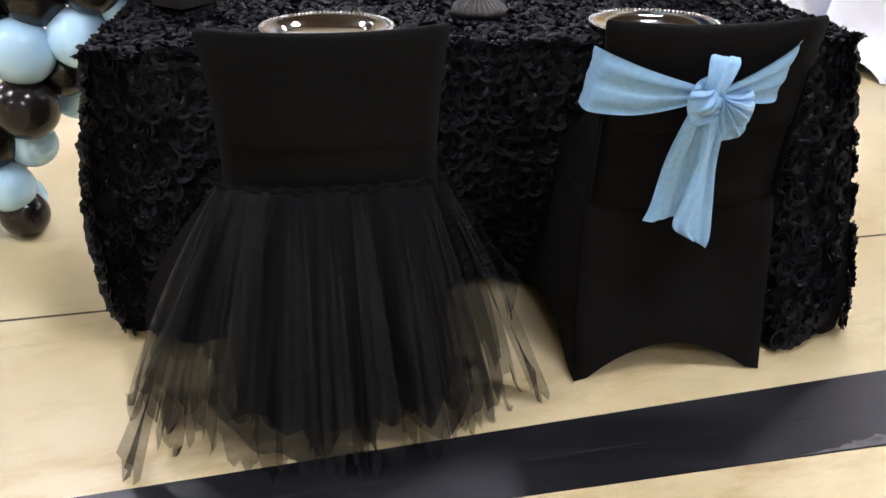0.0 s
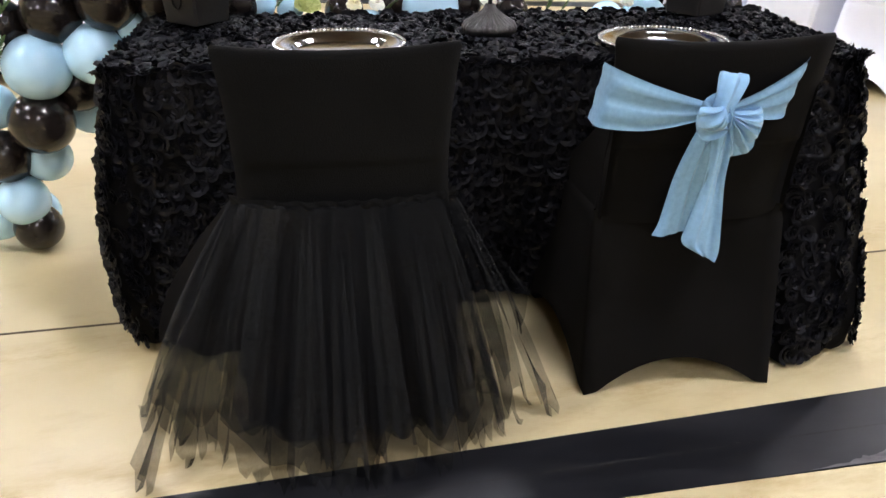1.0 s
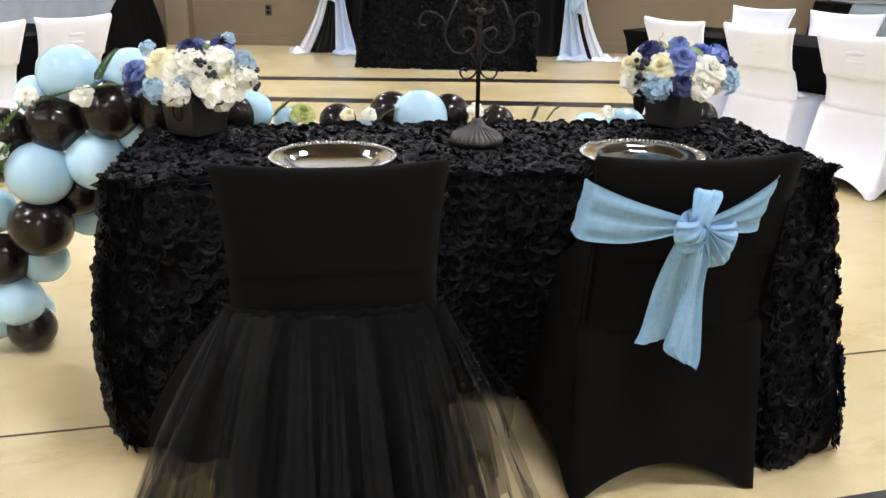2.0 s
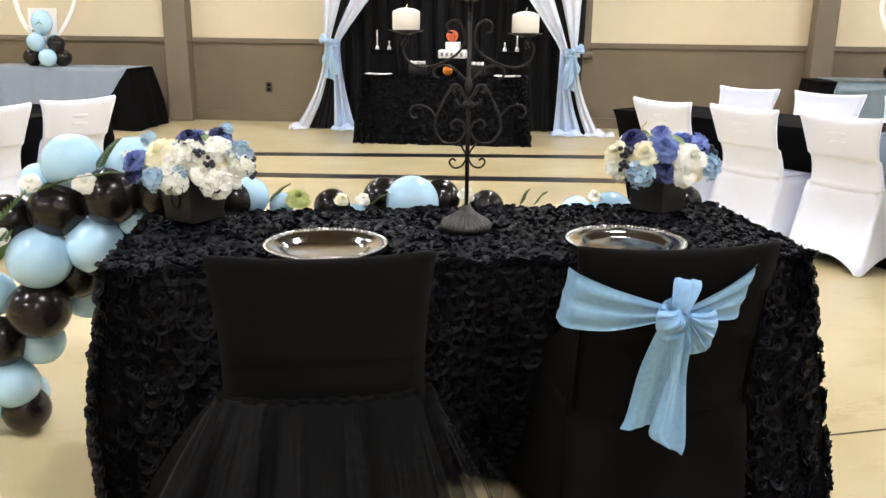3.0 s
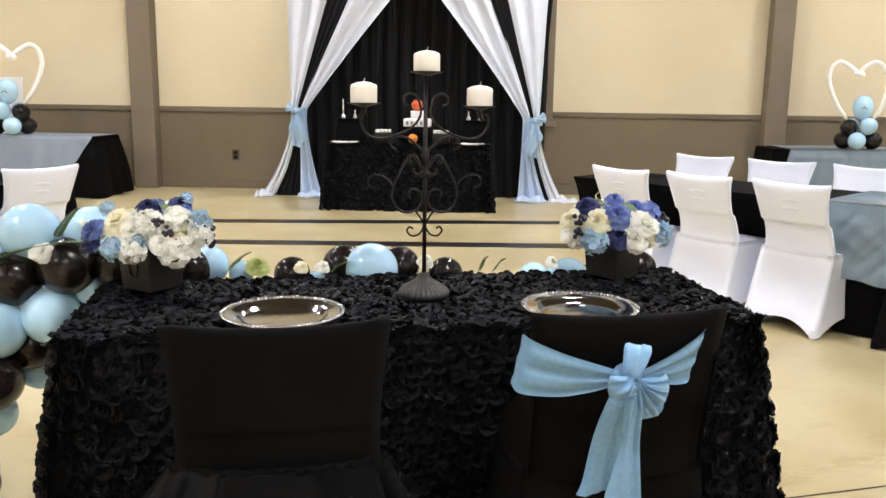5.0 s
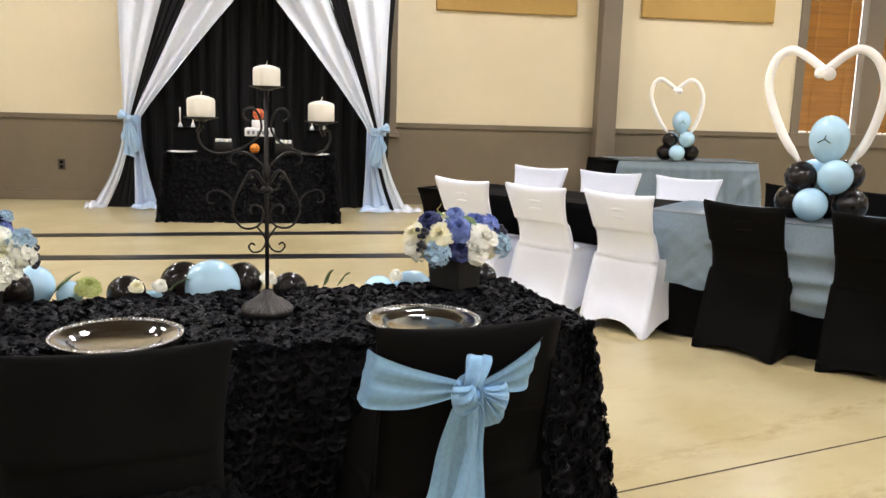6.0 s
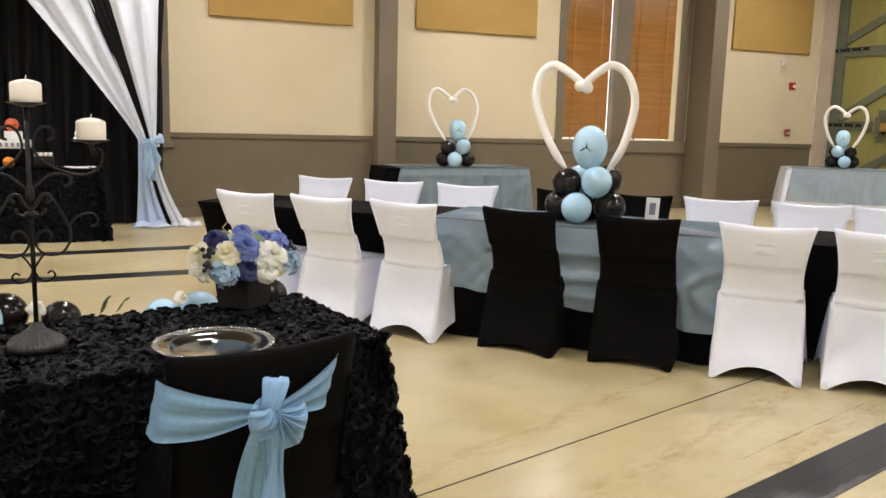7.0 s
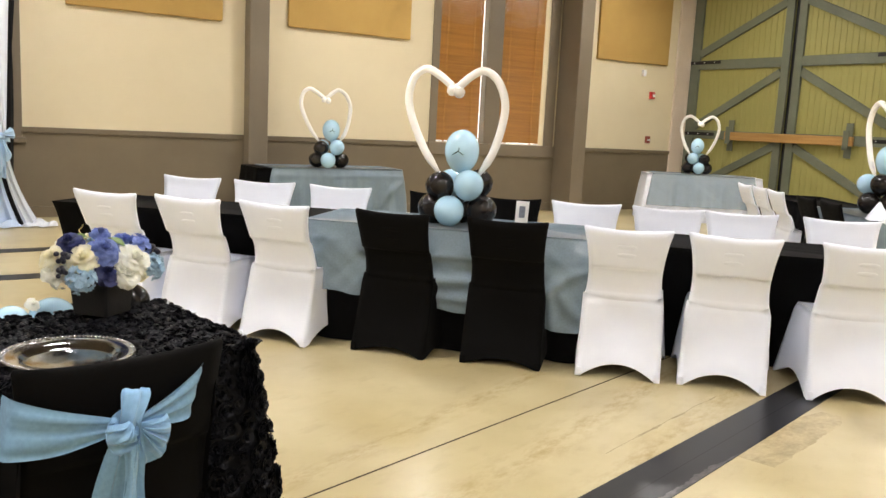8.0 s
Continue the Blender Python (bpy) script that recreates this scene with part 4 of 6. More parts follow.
# loose strips: waist, end across, end towards the viewer, end height, width, material
STRIPS = [(-.215, -.452, -.455, .006, .035, "tulle"), (-.20, -.382, -.385, .006, .045, "tulle"), (-.228, -.475, -.20, .02, .09, "tulle_pale"), (-.23, -.44, -.27, .04, .12, "tulle_pale"), (-.19, -.335, -.33, .05, .05, "tulle"), (-.225, -.41, -.30, .012, .06, "tulle_pale"),
          (.225, .462, -.30, .006, .06, "tulle_pale"), (.22, .38, -.27, .03, .10, "tulle"), (.235, .44, -.06, .13, .03, "tulle"), (.21, .35, -.33, .01, .09, "tulle"), (.19, .30, -.37, .006, .09, "tulle_pale"), (.23, .34, -.16, .03, .13, "tulle"),
          (-.185, -.315, -.37, .03, .075, "tulle_pale"), (-.15, -.235, -.45, .004, .10, "tulle_pale"), (-.10, -.165, -.49, .004, .06, "tulle"), (-.075, -.10, -.49, .004, .095, "tulle_pale"), (-.04, -.055, -.43, .004, .05, "tulle"), (-.015, -.012, -.51, .004, .075, "tulle_pale"),
          (.03, .04, -.50, .004, .05, "tulle"), (.05, .085, -.50, .004, .085, "tulle_pale"), (.10, .15, -.42, .02, .05, "tulle"), (.13, .195, -.47, .004, .07, "tulle_pale"), (.165, .265, -.40, .004, .06, "tulle_pale"), (.19, .315, -.37, .02, .05, "tulle_pale")]
for i, (us, ue, ve, ze, w, mat) in enumerate(STRIPS):
    part("tulle_strip", skirt_ribbon(us, ue, ve, ze, 0.035 if abs(ue) < 0.3 else 0.022, w, 0.0 if abs(ue) < 0.3 else 0.02, 70 + i), M[mat], t)
rows = []
for i in range(14):
    k = i / 13
    hw = 0.232 + 0.205 * math.sin(k * 1.5)
    rows.append([Vector((hw * u, -0.256 + 0.10 * abs(u) ** 3 - 0.06 * k * (1 - 0.6 * u * u) + 0.014 * k * math.sin(19 * u), 0.542 - k * (0.335 + 0.012 * math.sin(5 * u)))) for u in [-1 + j / 12 * 0.5 for j in range(14)]])
part("lining", grid(rows), M["black_spandex"], t, "opaque black skirt lining")
# scrunched header over the waist
rows = []
for i in range(7):
    k = i / 6
    rows.append([Vector((0.236 * u * (1 + 0.02 * k), -0.268 + 0.057 * abs(u) ** 3 - 0.003 * math.sin(math.pi * k) * (1.3 + 0.6 * math.sin(43 * u + 9 * u * u + 2 * k)) - 0.0012 * math.sin(37 * u + 1), 0.536 + 0.020 * k + 0.002 * math.sin(29 * u + 5 * u * u))) for u in [-1 + j / 60 for j in range(121)]])
part("waistband", grid(rows), M["black_velvet"], t, "scrunched black tulle waistband")

# ---------------------------------------------------------------- place settings
M["silver"] = surface("polished_silver", (0.33, 0.33, 0.33), (0.40, 0.40, 0.40), 0.13, 4, 60, 0.0, metal=1.0, rough_var=0.05)
M["bright_silver"] = surface("bright_silver", (0.80, 0.81, 0.82), (0.88, 0.89, 0.90), 0.22, 4, 60, 0.0, metal=0.9, rough_var=0.05)
M["candle"] = surface("ivory_wax", (0.82, 0.79, 0.70), (0.87, 0.84, 0.75), 0.55, 6, 80, 0.05)
M["pewter"] = surface("aged_pewter", (0.035, 0.033, 0.031), (0.085, 0.081, 0.077), 0.45, 25, 160, 0.3, metal=0.8)
M["dark_iron"] = surface("wrought_iron", (0.006, 0.0055, 0.005), (0.016, 0.014, 0.013), 0.5, 20, 180, 0.3, metal=0.2, spec=0.35)
for x, y in ((-0.41, -0.18), (0.385, -0.215)):
    t = thing("charger_plate", TAB @ pose(x, y, 0.766) @ Matrix.Diagonal((0.955, 0.955, 1, 1)), "round silver charger plate with a beaded rim", "plate", "charger plates")
    prof = [(0.0, 0.004), (0.10, 0.004), (0.112, 0.007), (0.118, 0.014), (0.125, 0.017), (0.150, 0.021), (0.163, 0.023), (0.165, 0.0215), (0.160, 0.018), (0.125, 0.012), (0.115, 0.002), (0.0, 0.001)]
    pl = part("dish", lathe(prof, 64, cap=False), M["silver"], t)
    beads = bmesh.new()
    for k in range(90):
        a = 6.28318 * k / 90
        bmesh.ops.create_icosphere(beads, subdivisions=1, radius=0.0046, matrix=pose(0.1635 * math.cos(a), 0.1635 * math.sin(a), 0.0235))
    part("beaded_rim", beads, M["bright_silver"], pl)

# candelabra
t = thing("candelabra", TAB @ pose(-0.008, 0.03, 0.777), "tall black wrought-iron candelabra with three ivory candles", "candelabra")
rows = []
for r, h, flute in ((0.0, -0.012, 0), (0.072, -0.012, 0), (0.075, 0.004, 0.2), (0.068, 0.014, 1), (0.058, 0.020, 1), (0.046, 0.027, 1), (0.030, 0.037, 1), (0.022, 0.046, 0.3), (0.017, 0.052, 0), (0.013, 0.062, 0), (0.0, 0.062, 0)):
    rows.append([Vector((r * math.cos(6.28318 * k / 168), r * math.sin(6.28318 * k / 168), h + 0.0022 * flute * math.cos(6.28318 * k / 6))) for k in range(168)])
part("foot", grid(rows, close_u=True), M["pewter"], t, "fluted pewter foot")
part("stem", tube([(0, 0, 0.05), (0, 0, 0.30), (0, 0, 0.635)], 0.0062, 10), M["dark_iron"], t)
SCROLLS = {
    "arm_scroll": ([(-.047, .540), (-.060, .546), (-.062, .564), (-.043, .575), (-.024, .563), (-.014, .535), (-.016, .510), (-.039, .481), (-.087, .457), (-.135, .449), (-.168, .464), (-.182, .492), (-.178, .514), (-.164, .518)], 0.0050),
    "shoulder_scroll": ([(-.082, .418), (-.097, .425), (-.097, .443), (-.078, .454), (-.050, .450), (-.028, .433), (-.008, .412), (-.004, .390)], 0.0050),
    "lyre_scroll": ([(-.045, .402), (-.070, .358), (-.091, .310), (-.093, .276), (-.074, .246), (-.050, .238), (-.024, .246), (-.009, .268), (-.014, .295), (-.035, .305), (-.048, .292), (-.042, .278)], 0.0046),
    "side_scroll": ([(-.091, .310), (-.104, .331), (-.126, .344), (-.150, .345), (-.163, .330), (-.159, .313), (-.144, .311)], 0.0040),
    "low_scroll": ([(-.028, .244), (-.012, .222), (-.003, .200), (-.016, .175), (-.038, .170), (-.051, .185), (-.043, .196), (-.033, .190)], 0.0040),
    "fleur_leaf": ([(-.003, .362), (-.016, .378), (-.026, .396), (-.040, .400), (-.047, .388), (-.038, .379)], 0.0072),
    "fleur_base": ([(-.003, .352), (-.018, .345), (-.032, .352), (-.034, .364)], 0.0058),
}
for name, (knots, rad) in SCROLLS.items():
    for sg in (1, -1):
        part(name, tube(smooth_line([(sg * x, 0, z) for x, z in knots], 7), rad * 0.68, 8), M["dark_iron"], t)
part("fleur_bud", tube([(0, 0, .362), (0, 0, .40), (0, 0, .432)], 0.013, 10, taper=lambda q: 0.35 + 1.2 * q * (1 - q) * 2), M["dark_iron"], t)
part("collar", lathe([(0.010, 0.338), (0.016, 0.343), (0.016, 0.352), (0.010, 0.357)], 16), M["dark_iron"], t)
for x, z in ((-0.174, 0.535), (0.155, 0.530), (0.002, 0.623)):
    if x:
        part("cup_stem", tube([(x * 1.06, 0, z - 0.030), (x, 0, z - 0.012), (x, 0, z)], 0.006, 8), M["dark_iron"], t)
    cup = part("drip_pan", lathe([(0.0, 0.0), (0.012, 0.0), (0.020, 0.004), (0.046, 0.010), (0.048, 0.0125), (0.044, 0.012), (0.0, 0.008)], 32, cap=False), M["dark_iron"], t)
    cup.location = (x, 0, z)
    cd = part("candle", lathe([(0.0, 0.0), (0.0355, 0.0), (0.037, 0.003), (0.0372, 0.046), (0.035, 0.051), (0.020, 0.057), (0.0, 0.060)], 36, cap=False), M["candle"], t, "thick ivory pillar candle")
    cd.location = (x, 0, z + 0.0105)
    part("wick", tube([(0, 0, 0.057), (0.001, 0, 0.064), (0.003, 0, 0.069)], 0.0012, 5), M["candle"], cd)

# ---------------------------------------------------------------- flowers
M["petal_white"] = surface("ivory_petals", (0.95, 0.95, 0.84), (0.98, 0.98, 0.94), 0.6, 30, 120, 0.1, random_tint=0.05)
M["petal_cream"] = surface("cream_petals", (0.93, 0.88, 0.62), (0.96, 0.94, 0.80), 0.6, 30, 120, 0.1, random_tint=0.06)
M["petal_blue"] = surface("royal_blue_petals", (0.095, 0.145, 0.42), (0.28, 0.37, 0.70), 0.6, 30, 120, 0.1, random_tint=0.2)
M["petal_navy"] = surface("navy_petals", (0.010, 0.014, 0.07), (0.03, 0.04, 0.16), 0.6, 30, 120, 0.1, random_tint=0.2)
M["petal_sky"] = surface("sky_blue_petals", (0.36, 0.54, 0.68), (0.56, 0.72, 0.84), 0.6, 30, 120, 0.1, random_tint=0.08)
M["berry"] = surface("dark_berries", (0.012, 0.012, 0.022), (0.03, 0.03, 0.05), 0.35, 30, 120, 0.05)
M["leaf"] = surface("green_leaf", (0.06, 0.12, 0.03), (0.16, 0.24, 0.08), 0.55, 20, 120, 0.1, random_tint=0.15)
M["petal_lime"] = surface("lime_petals", (0.45, 0.52, 0.16), (0.62, 0.66, 0.30), 0.6, 30, 120, 0.1)


for key in ("petal_white", "petal_cream", "petal_blue", "petal_sky", "petal_lime"):
    nt = M[key].node_tree
    b = nt.nodes["Principled BSDF"]
    thin = nt.nodes.new("ShaderNodeBsdfTranslucent")
    mix = nt.nodes.new("ShaderNodeMixShader")
    mix.inputs[0].default_value = 0.38
    nt.links.new(b.inputs["Base Color"].links[0].from_socket, thin.inputs["Color"])
    nt.links.new(b.outputs[0], mix.inputs[1])
    nt.links.new(thin.outputs[0], mix.inputs[2])
    nt.links.new(mix.outputs[0], nt.nodes["Material Output"].inputs["Surface"])


def petal(rad, wide, tilt, curl, a, lift, ruffle=0.0, ph=0.0, rooted=False):
    """One cupped petal, narrow at its base, with a wavy rim."""
    rows = []
    for i in range(5):
        q = i / 4
        w = wide * (0.25 + 0.95 * math.sin(math.pi * 0.5 * min(1.0, q * 1.25)) - 0.30 * max(0, q - 0.7) / 0.3)
        d = rad * q
        row = []
        for j in range(7):
            y = w * (j - 3) / 3
            e = abs(y) / max(w, 1e-6)
            dd = d * (1 - 0.16 * e ** 3)
            h = lift + dd * math.sin(tilt) + curl * q * q + abs(y) * 0.30 * (1 - 0.4 * q) + ruffle * rad * q ** 2 * math.sin(2.2 * (j - 3) + ph)
            x = dd * math.cos(tilt)
            row.append(Vector((x * math.cos(a) - y * math.sin(a), x * math.sin(a) + y * math.cos(a), h)) if i or not rooted else Vector((0, 0, 0)))
        rows.append(row)
    return grid(rows)


def rose(rad, seed):
    r = random.Random(seed)
    out = []
    for n, k, tilt, curl in ((7, 1.0, 0.10, -0.014), (6, 0.92, 0.42, -0.012), (6, 0.76, 0.75, -0.008), (5, 0.58, 1.02, -0.004), (4, 0.42, 1.22, 0.002), (3, 0.27, 1.4, 0.004)):
        off = r.uniform(0, 6.28)
        out += [petal(rad * k * r.uniform(0.88, 1.1), rad * k * r.uniform(0.44, 0.58), tilt + r.uniform(-.14, .14), curl * rad * 24, off + 6.283 * i / n + r.uniform(-.15, .15), 0.25 * rad * (1 - k), 0.07, r.uniform(0, 6), True) for i in range(n)]
    bm = joined(out)
    bmesh.ops.remove_doubles(bm, verts=bm.verts, dist=1e-6)
    return bm


def blossom_cluster(rad, seed, n=26):
    """A loose head of four-petalled florets on short stalks."""
    r = random.Random(seed)
    core = bmesh.new()
    bmesh.ops.create_icosphere(core, subdivisions=1, radius=rad * 0.55)
    out = [core]
    for i in range(n):
        a, q = 2.4 * i + r.uniform(-.2, .2), (i + 0.5) / n
        c = 1 - 1.25 * q
        nrm = Vector((math.cos(a) * math.sqrt(max(0, 1 - c * c)), math.sin(a) * math.sqrt(max(0, 1 - c * c)), c))
        nrm = (nrm + Vector((r.uniform(-.25, .25), r.uniform(-.25, .25), r.uniform(-.15, .25)))).normalized()
        m = Matrix.Translation(nrm * rad * r.uniform(0.72, 1.08)) @ nrm.to_track_quat('Z', 'Y').to_matrix().to_4x4()
        s = r.uniform(0.8, 1.25)
        for k in range(4):
            pb = petal(rad * 0.46 * s, rad * 0.21 * s, r.uniform(0.1, 0.6), 0, 1.571 * k + r.uniform(-.25, .25), 0, 0.12, r.uniform(0, 6))
            bmesh.ops.transform(pb, matrix=m, verts=pb.verts)
            out.append(pb)
    return joined(out)


def berries(rad, seed):
    r = random.Random(seed)
    bm = bmesh.new()
    for i in range(9):
        bmesh.ops.create_icosphere(bm, subdivisions=2, radius=rad * 0.34, matrix=pose(r.uniform(-1, 1) * rad * 0.7, r.uniform(-1, 1) * rad * 0.7, r.uniform(-.2, 1) * rad * 0.8))
    return bm


def leaf(length):
    rows = []
    for i in range(7):
        q = i / 6
        w = length * 0.24 * math.sin(math.pi * q) ** 0.8
        rows.append([Vector((length * q, y, -0.25 * length * q * q + abs(y) * 0.4)) for y in (-w, 0, w)])
    return grid(rows)


KIND = {}
for nm, mat in (("white", "petal_white"), ("cream", "petal_cream"), ("blue", "petal_blue"), ("navy", "petal_navy"), ("lime", "petal_lime")):
    KIND["rose_" + nm] = mesh_of("rose_" + nm, rose(0.044, len(nm)))
    KIND["rose_" + nm].materials.append(M[mat])
for nm, mat in (("white", "petal_white"), ("sky", "petal_sky"), ("blue", "petal_blue")):
    KIND["cluster_" + nm] = mesh_of("cluster_" + nm, blossom_cluster(0.034, len(nm)))
    KIND["cluster_" + nm].materials.append(M[mat])
KIND["berries"] = mesh_of("berries", berries(0.024, 3))
KIND["berries"].materials.append(M["berry"])
KIND["leaf"] = mesh_of("leaf", leaf(0.07))
KIND["leaf"].materials.append(M["leaf"])


def bloom(kind, parent, place, out, size=1.0, spin=0.0):
    ob = part(kind.split("_")[0] if kind.startswith("rose") else ("hydrangea" if kind.startswith("cluster") else ("berry_sprig" if kind == "berries" else kind)), KIND[kind], None, parent)
    ob.matrix_local = Matrix.Translation(place) @ Vector(out).to_track_quat('Z', 'Y').to_matrix().to_4x4() @ pose(0, 0, 0, 0, 0, spin) @ Matrix.Scale(size, 4)
    return ob


def arrangement(m, turn, blooms, seed, label):
    """A square black vase full of silk flowers. blooms: kind, u across, height, depth towards the viewer, size."""
    t = thing("flower_arrangement", m, label, "flowers", "flower arrangements")
    pts = []
    for z, h in ((0.0, 0.060), (0.004, 0.0615), (0.112, 0.070), (0.116, 0.0705), (0.114, 0.066), (0.03, 0.058)):
        ring = []
        for k in range(4):
            for d in (-1, 1):
                a = math.pi / 4 + k * math.pi / 2
                c = Vector((math.cos(a), math.sin(a), 0)) * (h * 1.414 - 0.004)
                tdir = Vector((-math.sin(a), math.cos(a), 0)) * 0.004 * d
                ring.append(c + tdir + Vector((0, 0, z)))
        pts.append(ring)
    bm = grid(pts, close_u=True)
    bm.verts.ensure_lookup_table()
    bm.faces.new([bm.verts[i] for i in range(8)][::-1])
    vase = part("vase", bm, M["vase"], t, "square black vase", smooth=False)
    vase.rotation_euler = (0, 0, radians(turn))
    ring = part("emblem", tube([Vector((0.018 * math.cos(a), -0.0685, 0.068 + 0.026 * math.sin(a))) for a in [6.283 * k / 24 for k in range(24)]], 0.0028, 6, closed=True), M["dark_iron"], vase)
    r = random.Random(seed)
    for kind, u, z, d, s in blooms:
        place = Vector((u, -d, z))
        out = (place - Vector((0, 0, 0.06))).normalized() + Vector((0, -0.25, 0.1))
        bloom(kind, t, place, out, s, r.uniform(0, 360))
    fill = ("cluster_white", "cluster_sky", "cluster_white", "rose_white", "berries", "rose_cream", "cluster_sky")
    for i in range(21):
        a, e = 2.4 * i, 0.25 + 1.1 * r.random()
        place = Vector((0.145 * math.cos(a) * math.cos(e), 0.115 * math.sin(a) * math.cos(e), 0.115 + 0.095 * math.sin(e)))
        bloom(fill[i % 7], t, place, (place - Vector((0, 0, 0.05))).normalized(), r.uniform(0.5, 0.75), r.uniform(0, 360))
    for i in range(10):
        a = r.uniform(0, 6.28)
        place = Vector((0.10 * math.cos(a), 0.07 * math.sin(a), 0.12 + r.uniform(0, 0.05)))
        ob = bloom("leaf", t, place, (0, 0, 1), r.uniform(0.8, 1.2), math.degrees(a))
    return t


M["vase"] = surface("black_painted_vase", (0.004, 0.0036, 0.0036), (0.010, 0.009, 0.0088), 0.55, 10, 150, 0.2)
LEFT_BLOOMS = [("rose_cream", -.075, .205, .06, 1.2), ("rose_white", -.035, .180, .09, 1.1), ("rose_blue", -.150, .182, .05, .95), ("rose_navy", -.168, .165, .02, .75), ("rose_navy", -.150, .148, .06, .7), ("cluster_sky", -.115, .235, .0, .6),
               ("cluster_sky", -.085, .135, .10, .9), ("cluster_white", -.03, .130, .11, 1.0), ("rose_navy", .000, .245, .02, .8), ("cluster_blue", .02, .235, .0, .7), ("rose_navy", .090, .248, .0, .85), ("rose_blue", .105, .235, .02, .6), ("cluster_sky", .105, .262, -.01, .5),
               ("cluster_white", .010, .195, .07, 1.15), ("cluster_white", .085, .205, .05, 1.1), ("cluster_white", .080, .120, .10, 1.15), ("rose_white", .045, .150, .10, .9), ("cluster_sky", .145, .195, .03, .95), ("cluster_white", .150, .165, .05, .9), ("rose_white", .125, .135, .06, .9),
               ("berries", .040, .205, .10, .85), ("berries", .062, .180, .11, .8), ("berries", .168, .178, .03, 1.0), ("berries", .165, .145, .04, 1.0), ("berries", .025, .230, .06, .6), ("rose_cream", -.06, .20, -.05, 1.1), ("cluster_white", .04, .20, -.06, 1.2), ("cluster_white", -.05, .14, -.08, 1.2),
               ("rose_white", .08, .17, -.07, 1.1), ("berries", -.170, .130, .06, .8), ("leaf", .055, .235, .05, .8), ("leaf", -.02, .225, .06, .7)]
RIGHT_BLOOMS = [("rose_cream", -.159, .189, .03, 1.0), ("rose_white", -.164, .149, .04, .9), ("rose_navy", -.104, .229, .02, 1.05), ("rose_cream", -.084, .189, .08, 1.15), ("rose_blue", -.024, .209, .08, 1.25), ("rose_blue", -.004, .249, .0, .8), ("rose_white", .056, .179, .10, 1.35),
                ("rose_blue", .061, .229, .02, .8), ("cluster_blue", .096, .204, .04, 1.0), ("cluster_sky", -.104, .129, .10, 1.05), ("rose_white", .031, .134, .11, 1.1), ("rose_navy", -.024, .144, .10, 1.0), ("cluster_sky", .126, .144, .07, 1.0),
                ("cluster_sky", .151, .154, .03, .8), ("berries", -.144, .189, .07, 1.0), ("berries", -.144, .149, .08, .9), ("berries", .141, .189, .04, 1.1), ("berries", .161, .129, .04, .9), ("rose_cream", .086, .139, .08, .9),
                ("rose_cream", -.014, .214, -.06, 1.1), ("cluster_white", -.074, .184, -.07, 1.2), ("rose_white", .076, .184, -.06, 1.1), ("leaf", -.054, .244, .03, .9), ("leaf", .036, .219, .09, .9), ("cluster_white", -.134, .134, .04, 1.0)]
arrangement(TAB @ pose(-0.80, 0.225, 0.77), -40, LEFT_BLOOMS, 1, "white, cream and blue silk flowers in a black vase")
arrangement(TAB @ pose(0.655, 0.245, 0.77), 210, RIGHT_BLOOMS, 2, "royal blue and cream silk flowers in a black vase")

for ob in bpy.data.objects:
    if ob.name == "flower_arrangement.001":
        M["gold"] = surface("gold_wire", (0.45, 0.33, 0.12), (0.6, 0.45, 0.2), 0.35, 20, 90, 0.05, metal=0.8)
        pick = [(-0.055 + 0.007 * math.sin(1.9 * k), 0.02 + 0.007 * math.cos(1.9 * k), 0.20 + 0.010 * k) for k in range(9)]
        part("curly_pick", tube(smooth_line(pick, 5), 0.0015, 6), M["gold"], ob, "curled gold wire pick")

# ---------------------------------------------------------------- balloons
BALLOON = {}
for k, mat in (("b", "balloon_blue"), ("k", "balloon_black"), ("w", "balloon_white")):
    prof = [(0.0, -1.16), (0.06, -1.15), (0.085, -1.12), (0.035, -1.09), (0.06, -1.06)] + [(math.sin(math.pi * i / 20) * (1 - 0.05 * math.cos(math.pi * i / 20)), -math.cos(math.pi * i / 20) * 1.04) for i in range(1, 20)] + [(0.0, 1.04)]
    BALLOON[k] = mesh_of("balloon_" + k, lathe(prof, 32, cap=False))
    BALLOON[k].materials.append(M[mat])


def balloon(parent, kind, place, rad, out=(0, -0.4, 1), stretch=1.0):
    ob = part("balloon", BALLOON[kind], None, parent)
    ob.matrix_local = Matrix.Translation(place) @ Vector(out).to_track_quat('Z', 'Y').to_matrix().to_4x4() @ Matrix.Diagonal((rad, rad, rad * stretch, 1))
    return ob


